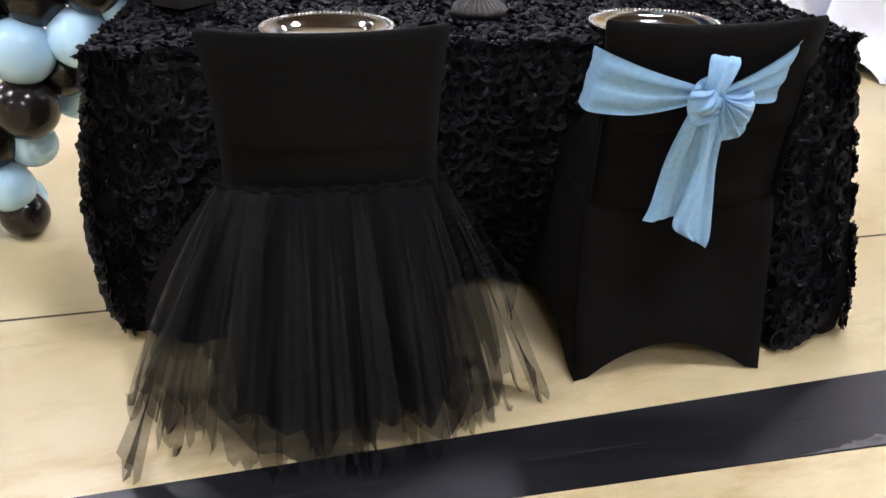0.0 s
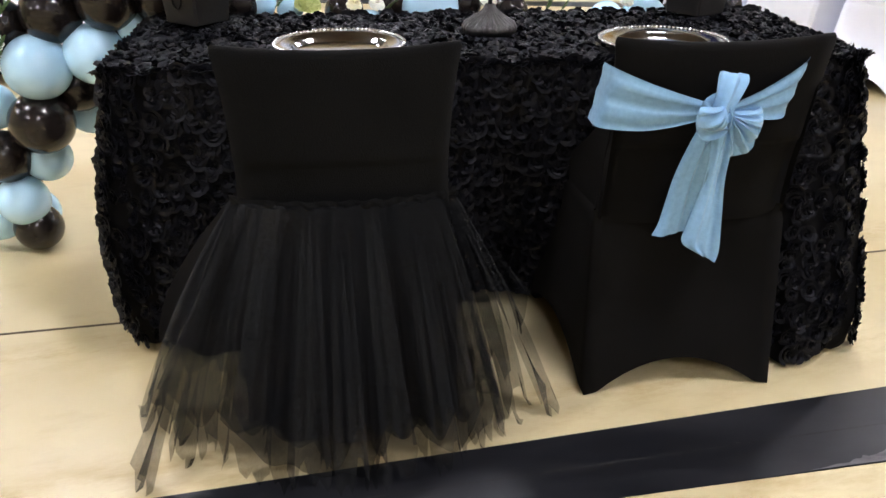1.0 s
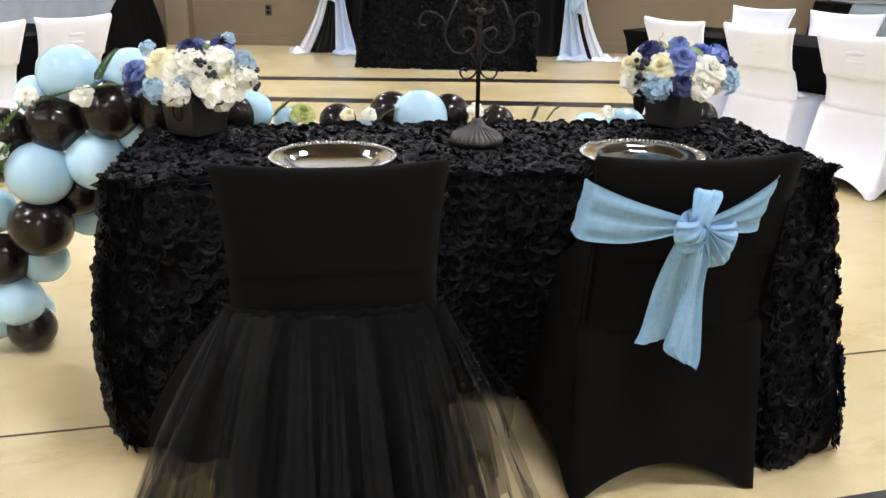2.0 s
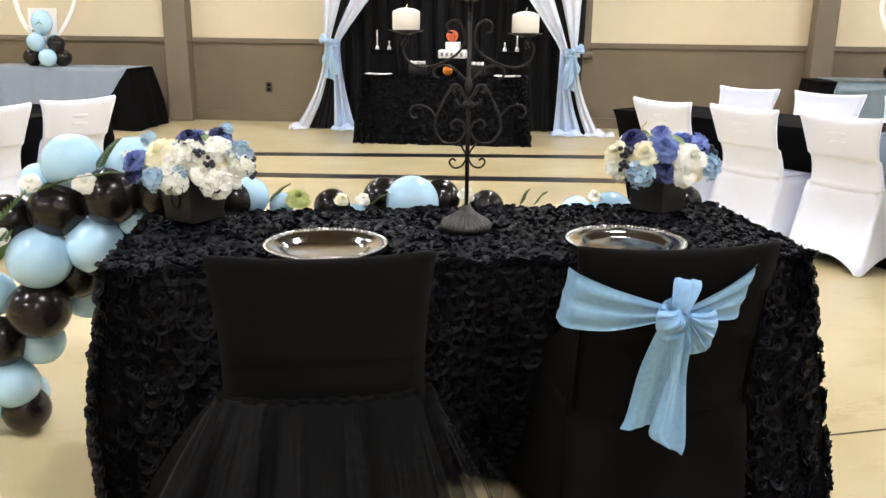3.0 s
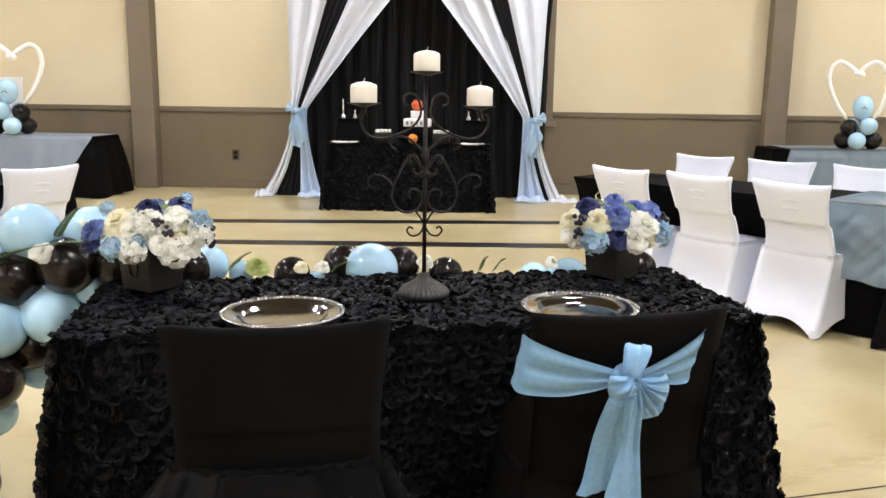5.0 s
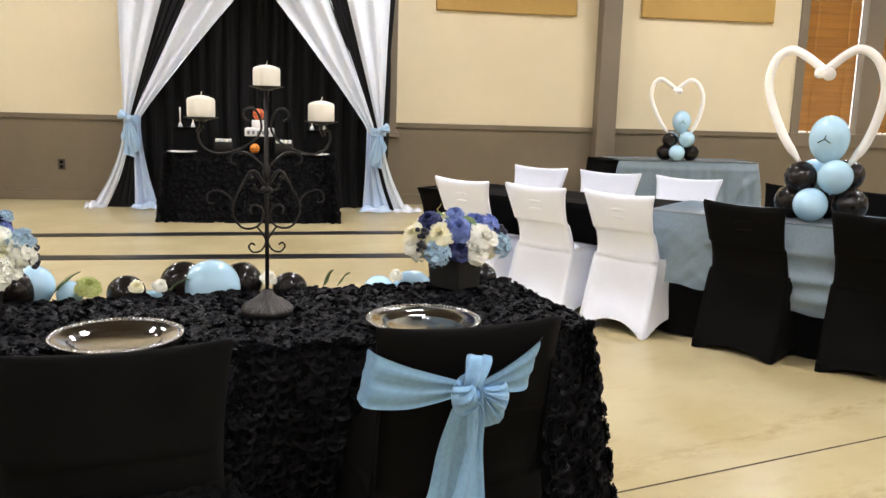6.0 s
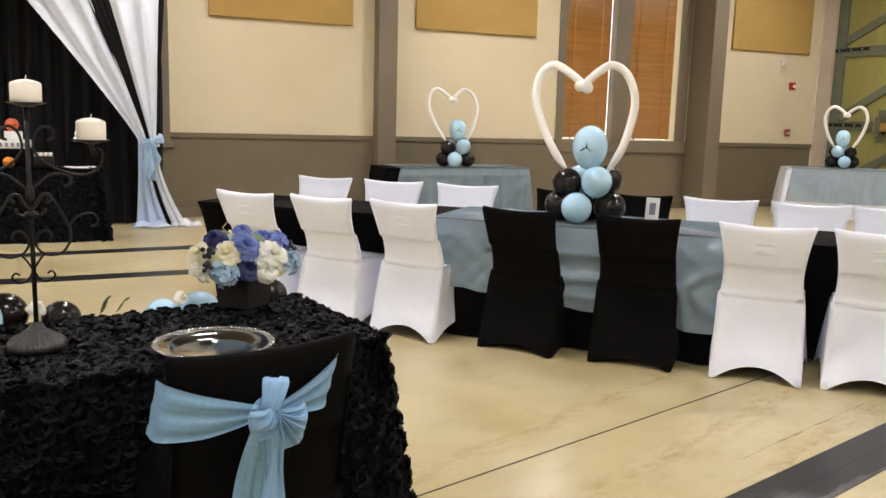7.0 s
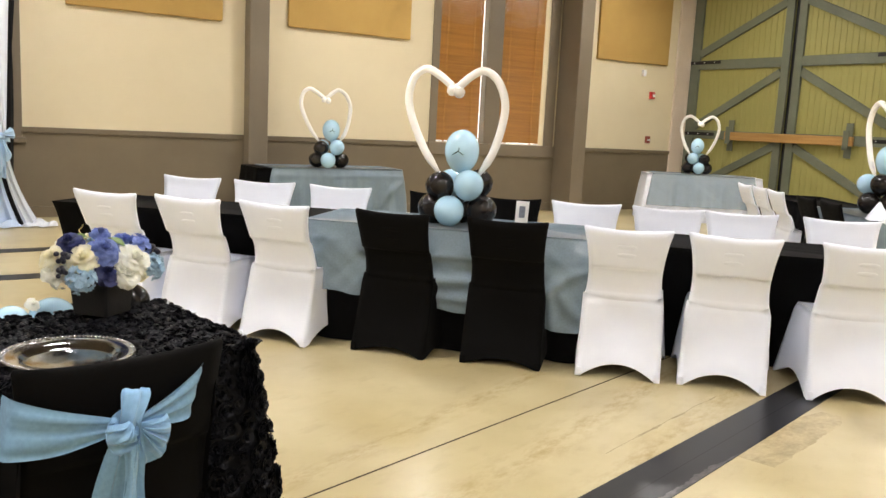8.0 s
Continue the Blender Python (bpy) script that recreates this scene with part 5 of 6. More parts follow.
GARLAND = [("b", -1.199, .45, .900, .097), ("b", -1.021, .47, .895, .089), ("k", -1.083, .40, .802, .094), ("k", -1.245, .40, .765, .090), ("k", -1.403, .42, .727, .085), ("b", -1.303, .37, .615, .100), ("b", -1.141, .40, .645, .093),
           ("k", -1.323, .37, .446, .099), ("k", -1.223, .46, .532, .080), ("b", -1.357, .45, .307, .078), ("b", -1.440, .40, .183, .083), ("k", -1.419, .42, .078, .079), ("k", -1.462, .40, .331, .085), ("b", -1.478, .42, .487, .075),
           ("k", -.941, .42, .798, .076), ("k", -.712, .46, .771, .064), ("b", -.666, .50, .775, .068), ("b", -.557, .45, .757, .042), ("k", -.392, .46, .744, .063), ("k", -.214, .49, .762, .077), ("b", -.126, .44, .757, .094),
           ("k", -.024, .49, .759, .071), ("k", .132, .46, .733, .062), ("b", .453, .47, .710, .058), ("b", .577, .46, .705, .078), ("b", -1.023, .42, .719, .050), ("b", -1.309, .46, .841, .062), ("k", .834, .44, .745, .062),
           ("b", -1.55, .46, .115, .090), ("b", -1.46, .52, .090, .085), ("b", -.90, .50, .68, .085), ("k", -.80, .52, .66, .085), ("b", -.32, .50, .66, .085), ("k", -.55, .52, .64, .085), ("b", .27, .50, .62, .085), ("k", .38, .53, .62, .085),
           ("k", .50, .55, .62, .080), ("b", .05, .53, .62, .085), ("k", -1.10, .53, .64, .09), ("b", -1.22, .54, .44, .085), ("k", -1.50, .53, .22, .085), ("k", .70, .50, .69, .07)]
t = thing("balloon_garland", TAB, "light blue and black balloon garland along the sweetheart table", "balloon garland")
for k, u, v, z, r in GARLAND:
    d = Vector((u * 0.2 + (u + 1.3) * 0.5, -0.9, 0.5)) if u < -1 else Vector((0.2 * math.sin(9 * u), -0.4, 1))
    balloon(t, k, (u, v, max(z, r)), r * 0.97, d)
for kind, u, v, z, s in (("rose_white", -1.135, .33, .86, .9), ("rose_white", -1.30, .35, .86, .8), ("rose_white", -1.40, .32, .70, .8), ("rose_lime", -.50, .40, .79, .95), ("rose_cream", -.36, .41, .78, .6), ("rose_white", -.29, .41, .78, .6), ("rose_white", .055, .41, .79, .7),
                         ("rose_white", .50, .41, .78, .6), ("rose_lime", -1.43, .32, .73, .7), ("cluster_white", -1.02, .40, .93, .5)):
    bloom(kind, t, Vector((u, v, z)), (0.1, -0.6, 0.8), s, 40 * u)


def fern(parent, base, tip, seed, n=13, size=0.02):
    r = random.Random(seed)
    a, b = Vector(base), Vector(tip)
    up = Vector((0, 0.3, 1))
    line = [a.lerp(b, q / n) + up * 0.008 * math.sin(math.pi * q / n) for q in range(n + 1)]
    bms = [tube(line, 0.0012, 5)]
    d = (b - a).normalized()
    side = d.cross(up).normalized()
    for i in range(1, n + 1):
        for sg in (-1, 1):
            L = size * (1.1 - 0.7 * i / n)
            p = line[i]
            e = p + (side * sg + d * 0.7).normalized() * L
            w = up.normalized() * L * 0.10 + d * L * 0.20
            bm = bmesh.new()
            bm.faces.new([bm.verts.new(q) for q in (p, p.lerp(e, 0.5) + w, e, p.lerp(e, 0.5) - w)])
            bms.append(bm)
    part("fern_frond", joined(bms), M["leaf"], parent)


for i, (a, b) in enumerate((((-1.30, .34, .83), (-1.12, .32, .885)), ((-1.10, .33, .90), (-1.03, .34, .99)), ((-1.12, .32, .885), (-.98, .33, .885)), ((-1.44, .32, .70), (-1.30, .33, .845)), ((-.60, .42, .77), (-.53, .42, .83)), ((-.27, .41, .76), (-.20, .40, .80)),
                            ((.24, .42, .75), (.27, .42, .80)), ((.29, .42, .75), (.33, .42, .79)), ((-1.42, .31, .62), (-1.36, .30, .72)))):
    fern(t, a, b, i, size=0.035)


# heart centrepieces: a cluster of round balloons, a printed oval one and a heart of two long ones
def centrepiece(m, label, mirror=1, scale=1.0, tilt=0.0):
    t = thing("balloon_centrepiece", m @ Matrix.Scale(scale, 4), label, "balloon centrepiece", "heart balloon centrepieces")
    s = mirror
    for k, x, y, z, r in (("b", -.03 * s, -.13, .105, .102), ("k", .17 * s, .0, .110, .106), ("k", -.17 * s, .0, .105, .104), ("k", .03 * s, .14, .105, .100), ("b", .09 * s, -.10, .285, .102), ("k", -.12 * s, -.04, .265, .100), ("k", .13 * s, .10, .29, .098), ("b", -.07 * s, .11, .28, .096)):
        balloon(t, k, (x, y, z), r, (x, y, 0.4))
    top = balloon(t, "b", (.02 * s, -.02, .51), .118, (0, 0, 1), 1.22)
    pr = bmesh.new()
    for (x0, z0), (x1, z1) in (((-.045, -.02), (-.005, .005)), ((-.005, .005), (.03, -.02)), ((-.005, .0), (.0, .03))):
        a, b = Vector((x0, 0, z0)), Vector((x1, 0, z1))
        pts = [a.lerp(b, q / 5) for q in range(6)]
        pts = [Vector((p.x, -math.sqrt(max(0.0, 1 - (p.x / .118) ** 2 - (p.z / .15) ** 2)) * 0.1185, p.z)) for p in pts]
        add = tube(pts, 0.003, 6)
        pr = joined([pr, add])
    mk = part("print_mark", pr, M["black_cloth"], t, "small black printed mark")
    mk.location = (.02 * s, -.02, .51)
    for sg in (-1, 1):
        knots = [(sg * .144, .0, .36), (sg * .24, .0, .51), (sg * .314, .0, .71), (sg * .335, .0, .86), (sg * .29, .0, 1.00), (sg * .20, .0, 1.06), (sg * .11, .0, 1.02), (sg * .02, -.01 * sg, .945), (-sg * .025, -.025 * sg, .915)]
        knots = [(x + tilt * max(0.0, z - 0.4), y, z) for x, y, z in knots]
        part("long_balloon", tube(smooth_line(knots, 8), 0.0275, 12, taper=lambda q: min(1.0, 0.45 + 8 * q, 0.75 + 5 * (1 - q))), M["balloon_white"], t, "long ivory balloon bent to half a heart")
    for x, y, z, r in ((-.022, -.035, .918, .036), (.030, -.045, .908, .040), (.0, .02, .935, .034)):
        kn = bmesh.new()
        bmesh.ops.create_uvsphere(kn, u_segments=16, v_segments=10, radius=r, matrix=pose(x + tilt * (z - 0.4), y, z))
        part("twist_knot", kn, M["balloon_white"], t)
    return t


centrepiece(GUEST @ pose(0.745, 3.67, 0.768), "ivory balloon heart over blue and black balloons", 1, 0.935, -0.09)
centrepiece(HALL @ pose(4.63, 7.90, 0.768, 0, 0, -14), "ivory balloon heart over blue and black balloons", 1, 0.965, -0.13)
centrepiece(HALL @ pose(-5.81, 7.98, 0.768, 0, 0, 16), "ivory balloon heart over blue and black balloons", -1, 1.05, 0.10)
centrepiece(WHITE_TABLE @ pose(-0.09, -0.05, 0.808, 0, 0, -10), "ivory balloon heart over blue and black balloons", -1, 0.90)
centrepiece(FAR_GUEST @ pose(6.26, -5.30, 0.768, 0, 0, 8), "ivory balloon heart over blue and black balloons", -1, 1.0)

# card on the guest table, sign behind the left centrepiece, napkins
M["card"] = surface("white_card", (0.74, 0.73, 0.70), (0.8, 0.79, 0.76), 0.6, 5, 90, 0.02)
M["card_grey"] = surface("grey_print", (0.12, 0.13, 0.16), (0.25, 0.27, 0.32), 0.6, 9, 90, 0.02)
t = thing("table_card", GUEST @ pose(1.13, 4.05, 0.768, -10, 0, -8), "small white printed card standing on the guest table", "card")
part("card", box(-0.045, 0.045, -0.002, 0.002, 0, 0.15), M["card"], t, smooth=False)
part("print_patch", box(-0.02, 0.022, -0.0035, -0.0025, 0.035, 0.115, 0.0), M["card_grey"], t, smooth=False)
t = thing("table_sign", HALL @ pose(-5.99, 8.22, 0.766, -6, 0, 8), "white sign with small dark marks standing behind the balloons", "sign")
part("board", box(-0.18, 0.18, -0.006, 0.006, 0.0, 0.72, 0.003), M["card"], t, smooth=False)
for x, z in ((-0.10, 0.62), (-0.09, 0.36), (-0.11, 0.42)):
    part("print_bar", box(x - 0.03, x + 0.03, -0.0085, -0.0065, z, z + 0.03), M["card_grey"], t, smooth=False)
for s, n in ((5.60, -4.98), (5.30, -4.99)):
    t = thing("napkin", FAR_GUEST @ pose(s, n, 0.766, 0, 0, 30), "white napkin folded to a pyramid on the guest table", "napkin", "napkins")
    bm = bmesh.new()
    bmesh.ops.create_cone(bm, segments=4, radius1=0.13, radius2=0.012, depth=0.16, cap_ends=True, matrix=pose(0, 0, 0.08))
    part("fold", bm, M["white_spandex"], t, smooth=False)

# ---------------------------------------------------------------- curtain backdrop behind the cake table
def curtain(x_of, z0, z1, folds, amp, y0=0.0, rows_n=24, cols=96, seed=0, second=0.45):
    """A hanging cloth; x_of(z) gives its left and right edges."""
    r = random.Random(seed)
    ph = [r.uniform(0, 6.28) for _ in range(3)]
    pts = []
    for i in range(rows_n + 1):
        z = z0 + (z1 - z0) * i / rows_n
        a, b = x_of(z)
        w = max(0.05, b - a)
        line = []
        for j in range(cols + 1):
            u = j / cols
            k = amp * min(1.0, 0.35 + w)
            line.append(Vector((a + (b - a) * u + 0.012 * min(1, w) * math.sin(2.3 * z + 5 * u + ph[1]), y0 + k * (math.sin(6.283 * folds * u + ph[0] + 0.5 * math.sin(1.7 * z + ph[2])) + second * math.sin(6.283 * folds * 1.9 * u + ph[1]) + 0.25 * math.sin(3 * z + 9 * u + ph[2])), z)))
        pts.append(line)
    return grid(pts)


TOPZ = 3.4
t = thing("curtain_backdrop", HALL @ pose(0, 8.62, 0), "black pleated curtain hung behind the cake table", "curtain")
part("curtain", curtain(lambda z: (-2.32, 0.95), 0.01, TOPZ, 17, 0.036, cols=320, seed=1), M["black_drape"], t)
part("curtain_rod", tube([(-2.36, 0.03, TOPZ + 0.02), (0.97, 0.03, TOPZ + 0.02)], 0.02, 10), M["black_iron"], t)
for x in (-2.28, 0.90):
    part("post", tube([(x, 0.03, 0.0), (x, 0.03, TOPZ)], 0.018, 10), M["black_iron"], t)


def gathered(tie, top0, top1, low0, low1, tz=1.12):
    """Edges of a panel that is gathered at a tie; tops are given at 2.25 m."""
    def edges(z):
        if z >= tz:
            q = (z - tz) / (2.25 - tz)
            c = q ** 1.06
            return tie[0] + (top0 - tie[0]) * c, tie[1] + (top1 - tie[1]) * c
        q = ((tz - z) / tz) ** 1.9
        return tie[0] + (low0 - tie[0]) * q, tie[1] + (low1 - tie[1]) * q
    return edges


t = thing("tied_drape", HALL @ pose(0, 8.36, 0), "white and black drapes tied back with a light blue sash", "drape", "tied drapes")
part("white_panel", curtain(gathered((-2.33, -2.26), -2.34, -1.93, -2.76, -2.56), 0.012, TOPZ, 2.3, 0.045, 0.0, 48, 80, 2, 0.2), M["white_sheer"], t, "white sheer panel")
part("black_panel", curtain(gathered((-2.27, -2.21), -1.95, -1.70, -2.62, -2.25), 0.012, TOPZ, 4, 0.016, 0.035, 40, 60, 3), M["black_drape"], t, "black cloth panel")
part("white_panel", curtain(gathered((-2.22, -2.13), -1.72, -1.24, -2.24, -1.92), 1.05, TOPZ, 2.4, 0.045, 0.0, 48, 80, 4, 0.2), M["white_sheer"], t, "white sheer panel")
part("blue_panel", curtain(gathered((-2.22, -2.13), -1.72, -1.24, -2.24, -1.92), 0.012, 1.049, 2.4, 0.045, 0.0, 24, 80, 4, 0.2), M["drape_blue"], t, "light blue sheer tail")
t2 = thing("tied_drape", HALL @ pose(0, 8.30, 0), "white and black drapes tied back with a light blue sash", "drape", "tied drapes")
part("white_panel", curtain(gathered((0.64, 0.74), -0.22, 0.32, 0.60, 0.97, 1.06), 1.0, TOPZ, 2.6, 0.045, 0.0, 48, 80, 5, 0.2), M["white_sheer"], t2, "white sheer panel")
part("black_panel", curtain(gathered((0.73, 0.79), 0.30, 0.50, 0.94, 1.05, 1.06), 0.012, TOPZ, 4, 0.016, 0.035, 40, 60, 6), M["black_drape"], t2, "black cloth panel")
part("white_panel", curtain(gathered((0.78, 0.85), 0.48, 0.90, 1.02, 1.20, 1.06), 0.012, TOPZ, 2.2, 0.045, 0.0, 48, 80, 7, 0.2), M["white_sheer"], t2, "white sheer panel")
part("black_panel", curtain(gathered((0.83, 0.87), 0.86, 0.95, 0.84, 0.88, 1.06), 0.30, TOPZ, 2, 0.010, 0.03, 40, 30, 8), M["black_drape"], t2, "black cloth edge")

part("blue_panel", curtain(gathered((0.64, 0.74), -0.22, 0.32, 0.60, 0.97, 1.06), 0.012, 0.999, 2.6, 0.045, 0.0, 24, 80, 5, 0.2), M["drape_blue"], t2, "light blue sheer tail")


def drape_tie(parent, x, z, sg, y):
    c = lambda u, h, d=0.0: Vector((x + u, y - d, z + h))
    part("tie_band", patch([(c(-.10, .06, -.02), c(-.10, -.05, -.02)), (c(-.07, .055, .07), c(-.07, -.045, .07)), (c(0, .05, .10), c(0, -.04, .10)), (c(.07, .055, .07), c(.07, -.045, .07)), (c(.10, .06, -.02), c(.10, -.05, -.02))], 0.006, 2.0, seed=5), M["blue_tie"], parent, "light blue satin tie")
    out = 158 if sg < 0 else 18
    for lean, spread, length, depth, seed in ((out, 30, 0.15, 0.05, 6), (out + 14 * sg, 22, 0.11, 0.07, 7), (-90 - 8 * sg, 15, 0.40, 0.05, 8), (-90 + 16 * sg, 12, 0.28, 0.06, 9)):
        part("tie_loop", fan_loop(x + 0.395, z + 0.02, lean, spread, length, depth, 7, seed, y - 0.11), M["blue_tie"], parent)
    kn = bmesh.new()
    bmesh.ops.create_uvsphere(kn, u_segments=16, v_segments=10, radius=0.042, matrix=Matrix.Translation((x, y - 0.14, z + 0.02)))
    part("tie_knot", kn, M["blue_tie"], parent)
    part("tie_tail", patch([(c(-.05, .0, .08), c(.05, .0, .08)), (c(-.07, -.20, .09), c(.05, -.20, .09)), (c(-.09, -.42, .08), c(.04, -.46, .08))], 0.014, 1.4, seed=8), M["blue_tie"], parent)


def puddle(parent, x0, x1, mat, seed):
    """The end of a drape that lies crumpled on the floor."""
    r = random.Random(seed)
    ph = [r.uniform(0, 6.28) for _ in range(4)]
    rows = []
    for i in range(13):
        k = i / 12
        row = []
        for j in range(31):
            u = j / 30
            edge = math.sin(math.pi * u) ** 0.4
            y = 0.05 - (0.10 + 0.12 * edge + 0.03 * math.sin(9 * u + ph[0])) * k
            h = 0.055 * math.sin(math.pi * k) ** 0.6 * (1 + 0.5 * math.sin(13 * u + ph[1] + 3 * k)) * edge + 0.018 * abs(math.sin(7 * k + 6 * u + ph[2])) * edge
            row.append(Vector((x0 + (x1 - x0) * u + 0.03 * k * math.sin(5 * u + ph[3]), y, 0.006 + h)))
        rows.append(row)
    part("puddled_hem", grid(rows), mat, parent)


puddle(t, -2.84, -2.60, M["white_sheer"], 1)
puddle(t, -2.28, -1.82, M["drape_blue"], 2)
puddle(t2, 0.56, 0.98, M["drape_blue"], 3)
puddle(t2, 0.99, 1.38, M["white_sheer"], 4)
drape_tie(t, -2.23, 1.10, -1, 0.0)
drape_tie(t2, 0.79, 1.02, 1, 0.0)

# ---------------------------------------------------------------- on the cake table
M["white_icing"] = surface("white_icing", (0.76, 0.76, 0.76), (0.84, 0.84, 0.84), 0.5, 12, 120, 0.05)
M["orange"] = surface("orange_rubber", (0.72, 0.20, 0.02), (0.82, 0.27, 0.03), 0.45, 12, 220, 0.3)
M["red_ball"] = surface("red_orange_ball", (0.62, 0.10, 0.03), (0.74, 0.15, 0.05), 0.45, 12, 220, 0.3)
M["clear"] = surface("frosted_glass", (0.6, 0.6, 0.62), (0.72, 0.72, 0.74), 0.15, 9, 90, 0.0)
CT = HALL @ pose(-0.67, 7.50, 0.775)


def ribbed_ball(parent, place, r, mat):
    bm = bmesh.new()
    bmesh.ops.create_uvsphere(bm, u_segments=28, v_segments=16, radius=r)
    ob = part("ball", bm, mat, parent)
    ob.location = place
    seams = []
    for rot in ((0, 0, 0), (90, 0, 0), (0, 90, 30)):
        sm = tube([(r * 1.002 * math.cos(a), r * 1.002 * math.sin(a), 0) for a in [6.283 * k / 32 for k in range(32)]], r * 0.035, 5, closed=True)
        bmesh.ops.transform(sm, matrix=pose(0, 0, 0, *rot), verts=sm.verts)
        seams.append(sm)
    part("seam", joined(seams), M["black_cloth"], ob)


t = thing("tiered_cake", CT @ pose(0.04, 0.05, 0), "white two-tier cake with a red ball on a black stand", "cake")
part("stand", joined([box(-0.17, 0.17, -0.14, 0.14, 0.0, 0.19, 0.01)]), M["black_cloth"], t)
part("lower_tier", box(-0.16, 0.16, -0.13, 0.13, 0.192, 0.285, 0.012), M["white_icing"], t)
for i in range(5):
    part("icing_mark", box(-0.13 + 0.055 * i, -0.10 + 0.055 * i, -0.134, -0.1305, 0.215, 0.255), M["card_grey"], t, smooth=False)
part("upper_tier", lathe([(0.0, 0.287), (0.085, 0.287), (0.088, 0.292), (0.088, 0.368), (0.083, 0.374), (0.0, 0.374)], 32, cap=False), M["white_icing"], t)
ribbed_ball(t, (-0.01, 0, 0.44), 0.068, M["red_ball"])
t = thing("toy_ball", CT @ pose(0.0, -0.16, 0.0), "small orange ball on the cake table", "ball")
ribbed_ball(t, (0, 0, 0.058), 0.056, M["orange"])
for x, sg in ((-0.77, 1), (0.71, -1)):
    t = thing("riser", CT @ pose(x, 0.05, 0), "black cloth-covered riser on the cake table", "riser", "risers")
    part("cover", cloth_bm(0.26, 0.22, 0.275, 0.02, 0.006, 10, seed=5, ns=80, nv=5), M["black_cloth"], t)
    for dx, h in ((-0.07 * sg, 0.22), (0.07 * sg, 0.10)):
        t = thing("candlestick", CT @ pose(x + dx, 0.0, 0.277), "thin white taper candle in a small glass holder", "candle", "taper candles")
        part("holder", lathe([(0.0, 0), (0.026, 0), (0.024, 0.02), (0.012, 0.05), (0.0, 0.05)], 16, cap=False), M["clear"], t)
        part("taper", tube([(0, 0, 0.045), (0, 0, h)], 0.007, 8), M["candle"], t)
for x in (-0.36, 0.32):
    t = thing("treat_tray", CT @ pose(x, -0.02, 0), "small dark tray of wrapped treats on the cake table", "tray", "trays")
    part("pedestal", box(-0.10, 0.10, -0.07, 0.07, 0.0, 0.115, 0.006), M["dark_iron"], t)
    for k in range(4):
        part("treat", box(-0.09 + 0.046 * k, -0.052 + 0.046 * k, -0.05, 0.05, 0.117, 0.155, 0.008), M["white_icing"] if k % 2 else M["candle"], t)
for x in (-0.79, 0.68):
    t = thing("treat_plate", CT @ pose(x, -0.22, 0.004), "flat white serving plate on the cake table", "plate", "serving plates")
    part("dish", lathe([(0.0, 0.004), (0.12, 0.004), (0.16, 0.014), (0.162, 0.011), (0.12, 0.0), (0.0, 0.0)], 32, cap=False), M["white_icing"], t)

# ---------------------------------------------------------------- windows, doors and wall fittings
def window(name, x0, x1, z0, z1, mid, label):
    t = tagged(new(name), label, "window", kind="structure")
    t.matrix_world = HALL @ pose(0, NORTH, 0)
    fr = bmesh.new()
    add_box(fr, x0 - 0.13, x0, -0.035, 0.0, z0 - 0.14, z1 + 0.12, 0.006)
    add_box(fr, x1, x1 + 0.20, -0.035, 0.0, z0 - 0.14, z1 + 0.12, 0.006)
    add_box(fr, x0, x1, -0.035, 0.0, z1, z1 + 0.12, 0.006)
    add_box(fr, mid[0], mid[1], -0.03, 0.14, z0, z1, 0.006)
    part("window_frame", fr, M["pillar"], t, smooth=False)
    part("window_sill", box(x0 - 0.15, x1 + 0.22, -0.06, -0.0005, z0 - 0.20, z0 - 0.001, 0.01), M["pillar"], t, smooth=False)
    for a, b in ((x0, mid[0]), (mid[1], x1)):
        g = part("pane", box(a, b, 0.16, 0.166, z0, z1), M["pane"], t, smooth=False)
        g.visible_shadow = False
        n = int((z1 - z0) / 0.042)
        bm = bmesh.new()
        for i in range(n):
            z = z0 + 0.05 + 0.042 * i
            add_box(bm, a + 0.015, b - 0.05, -0.027, 0.027, -0.0015, 0.0015, 0, pose(0, 0.075, z, 55, 0, 0))
        bl = part("blind", bm, M["blind"], t, "closed brown wooden slat blind", smooth=False)
        part("bottom_rail", box(a + 0.015, b - 0.05, 0.055, 0.095, z0 + 0.004, z0 + 0.022), M["white_plastic"], bl, smooth=False)
        part("ladder_tape", joined([box(a + f * (b - a) - 0.012, a + f * (b - a) + 0.012, 0.048, 0.052, z0, z1) for f in (0.2, 0.75)]), M["blind"], bl, smooth=False)
    return t


m, nt, b = nodes_of("window_glass")
b.inputs["Transmission Weight"].default_value = 1.0
b.inputs["Roughness"].default_value = 0.02
b.inputs["Base Color"].default_value = (0.95, 0.97, 0.97, 1)
M["pane"] = m
window("window_1", WX0, WX1, WZ0, WZ1, (7.955, 8.25), "tall window with closed brown wooden blinds")
structure("backdrop", box(WX0 - 1.2, WX1 + 1.2, NORTH + 1.2, NORTH + 1.22, -0.1, 6.0), M["outdoors"], HALL, "bright daylight outside the window", "backdrop")
structure("trim", box(0.86, 1.085, NORTH - 0.05, NORTH - 0.001, 0.97, CEIL, 0.008), M["pillar"], HALL, "taupe painted window trim beside the drape", "trim")
structure("trim", box(0.82, 1.125, NORTH - 0.07, NORTH - 0.001, 0.93, 1.0, 0.008), M["pillar"], HALL, "taupe painted window sill end", "trim")

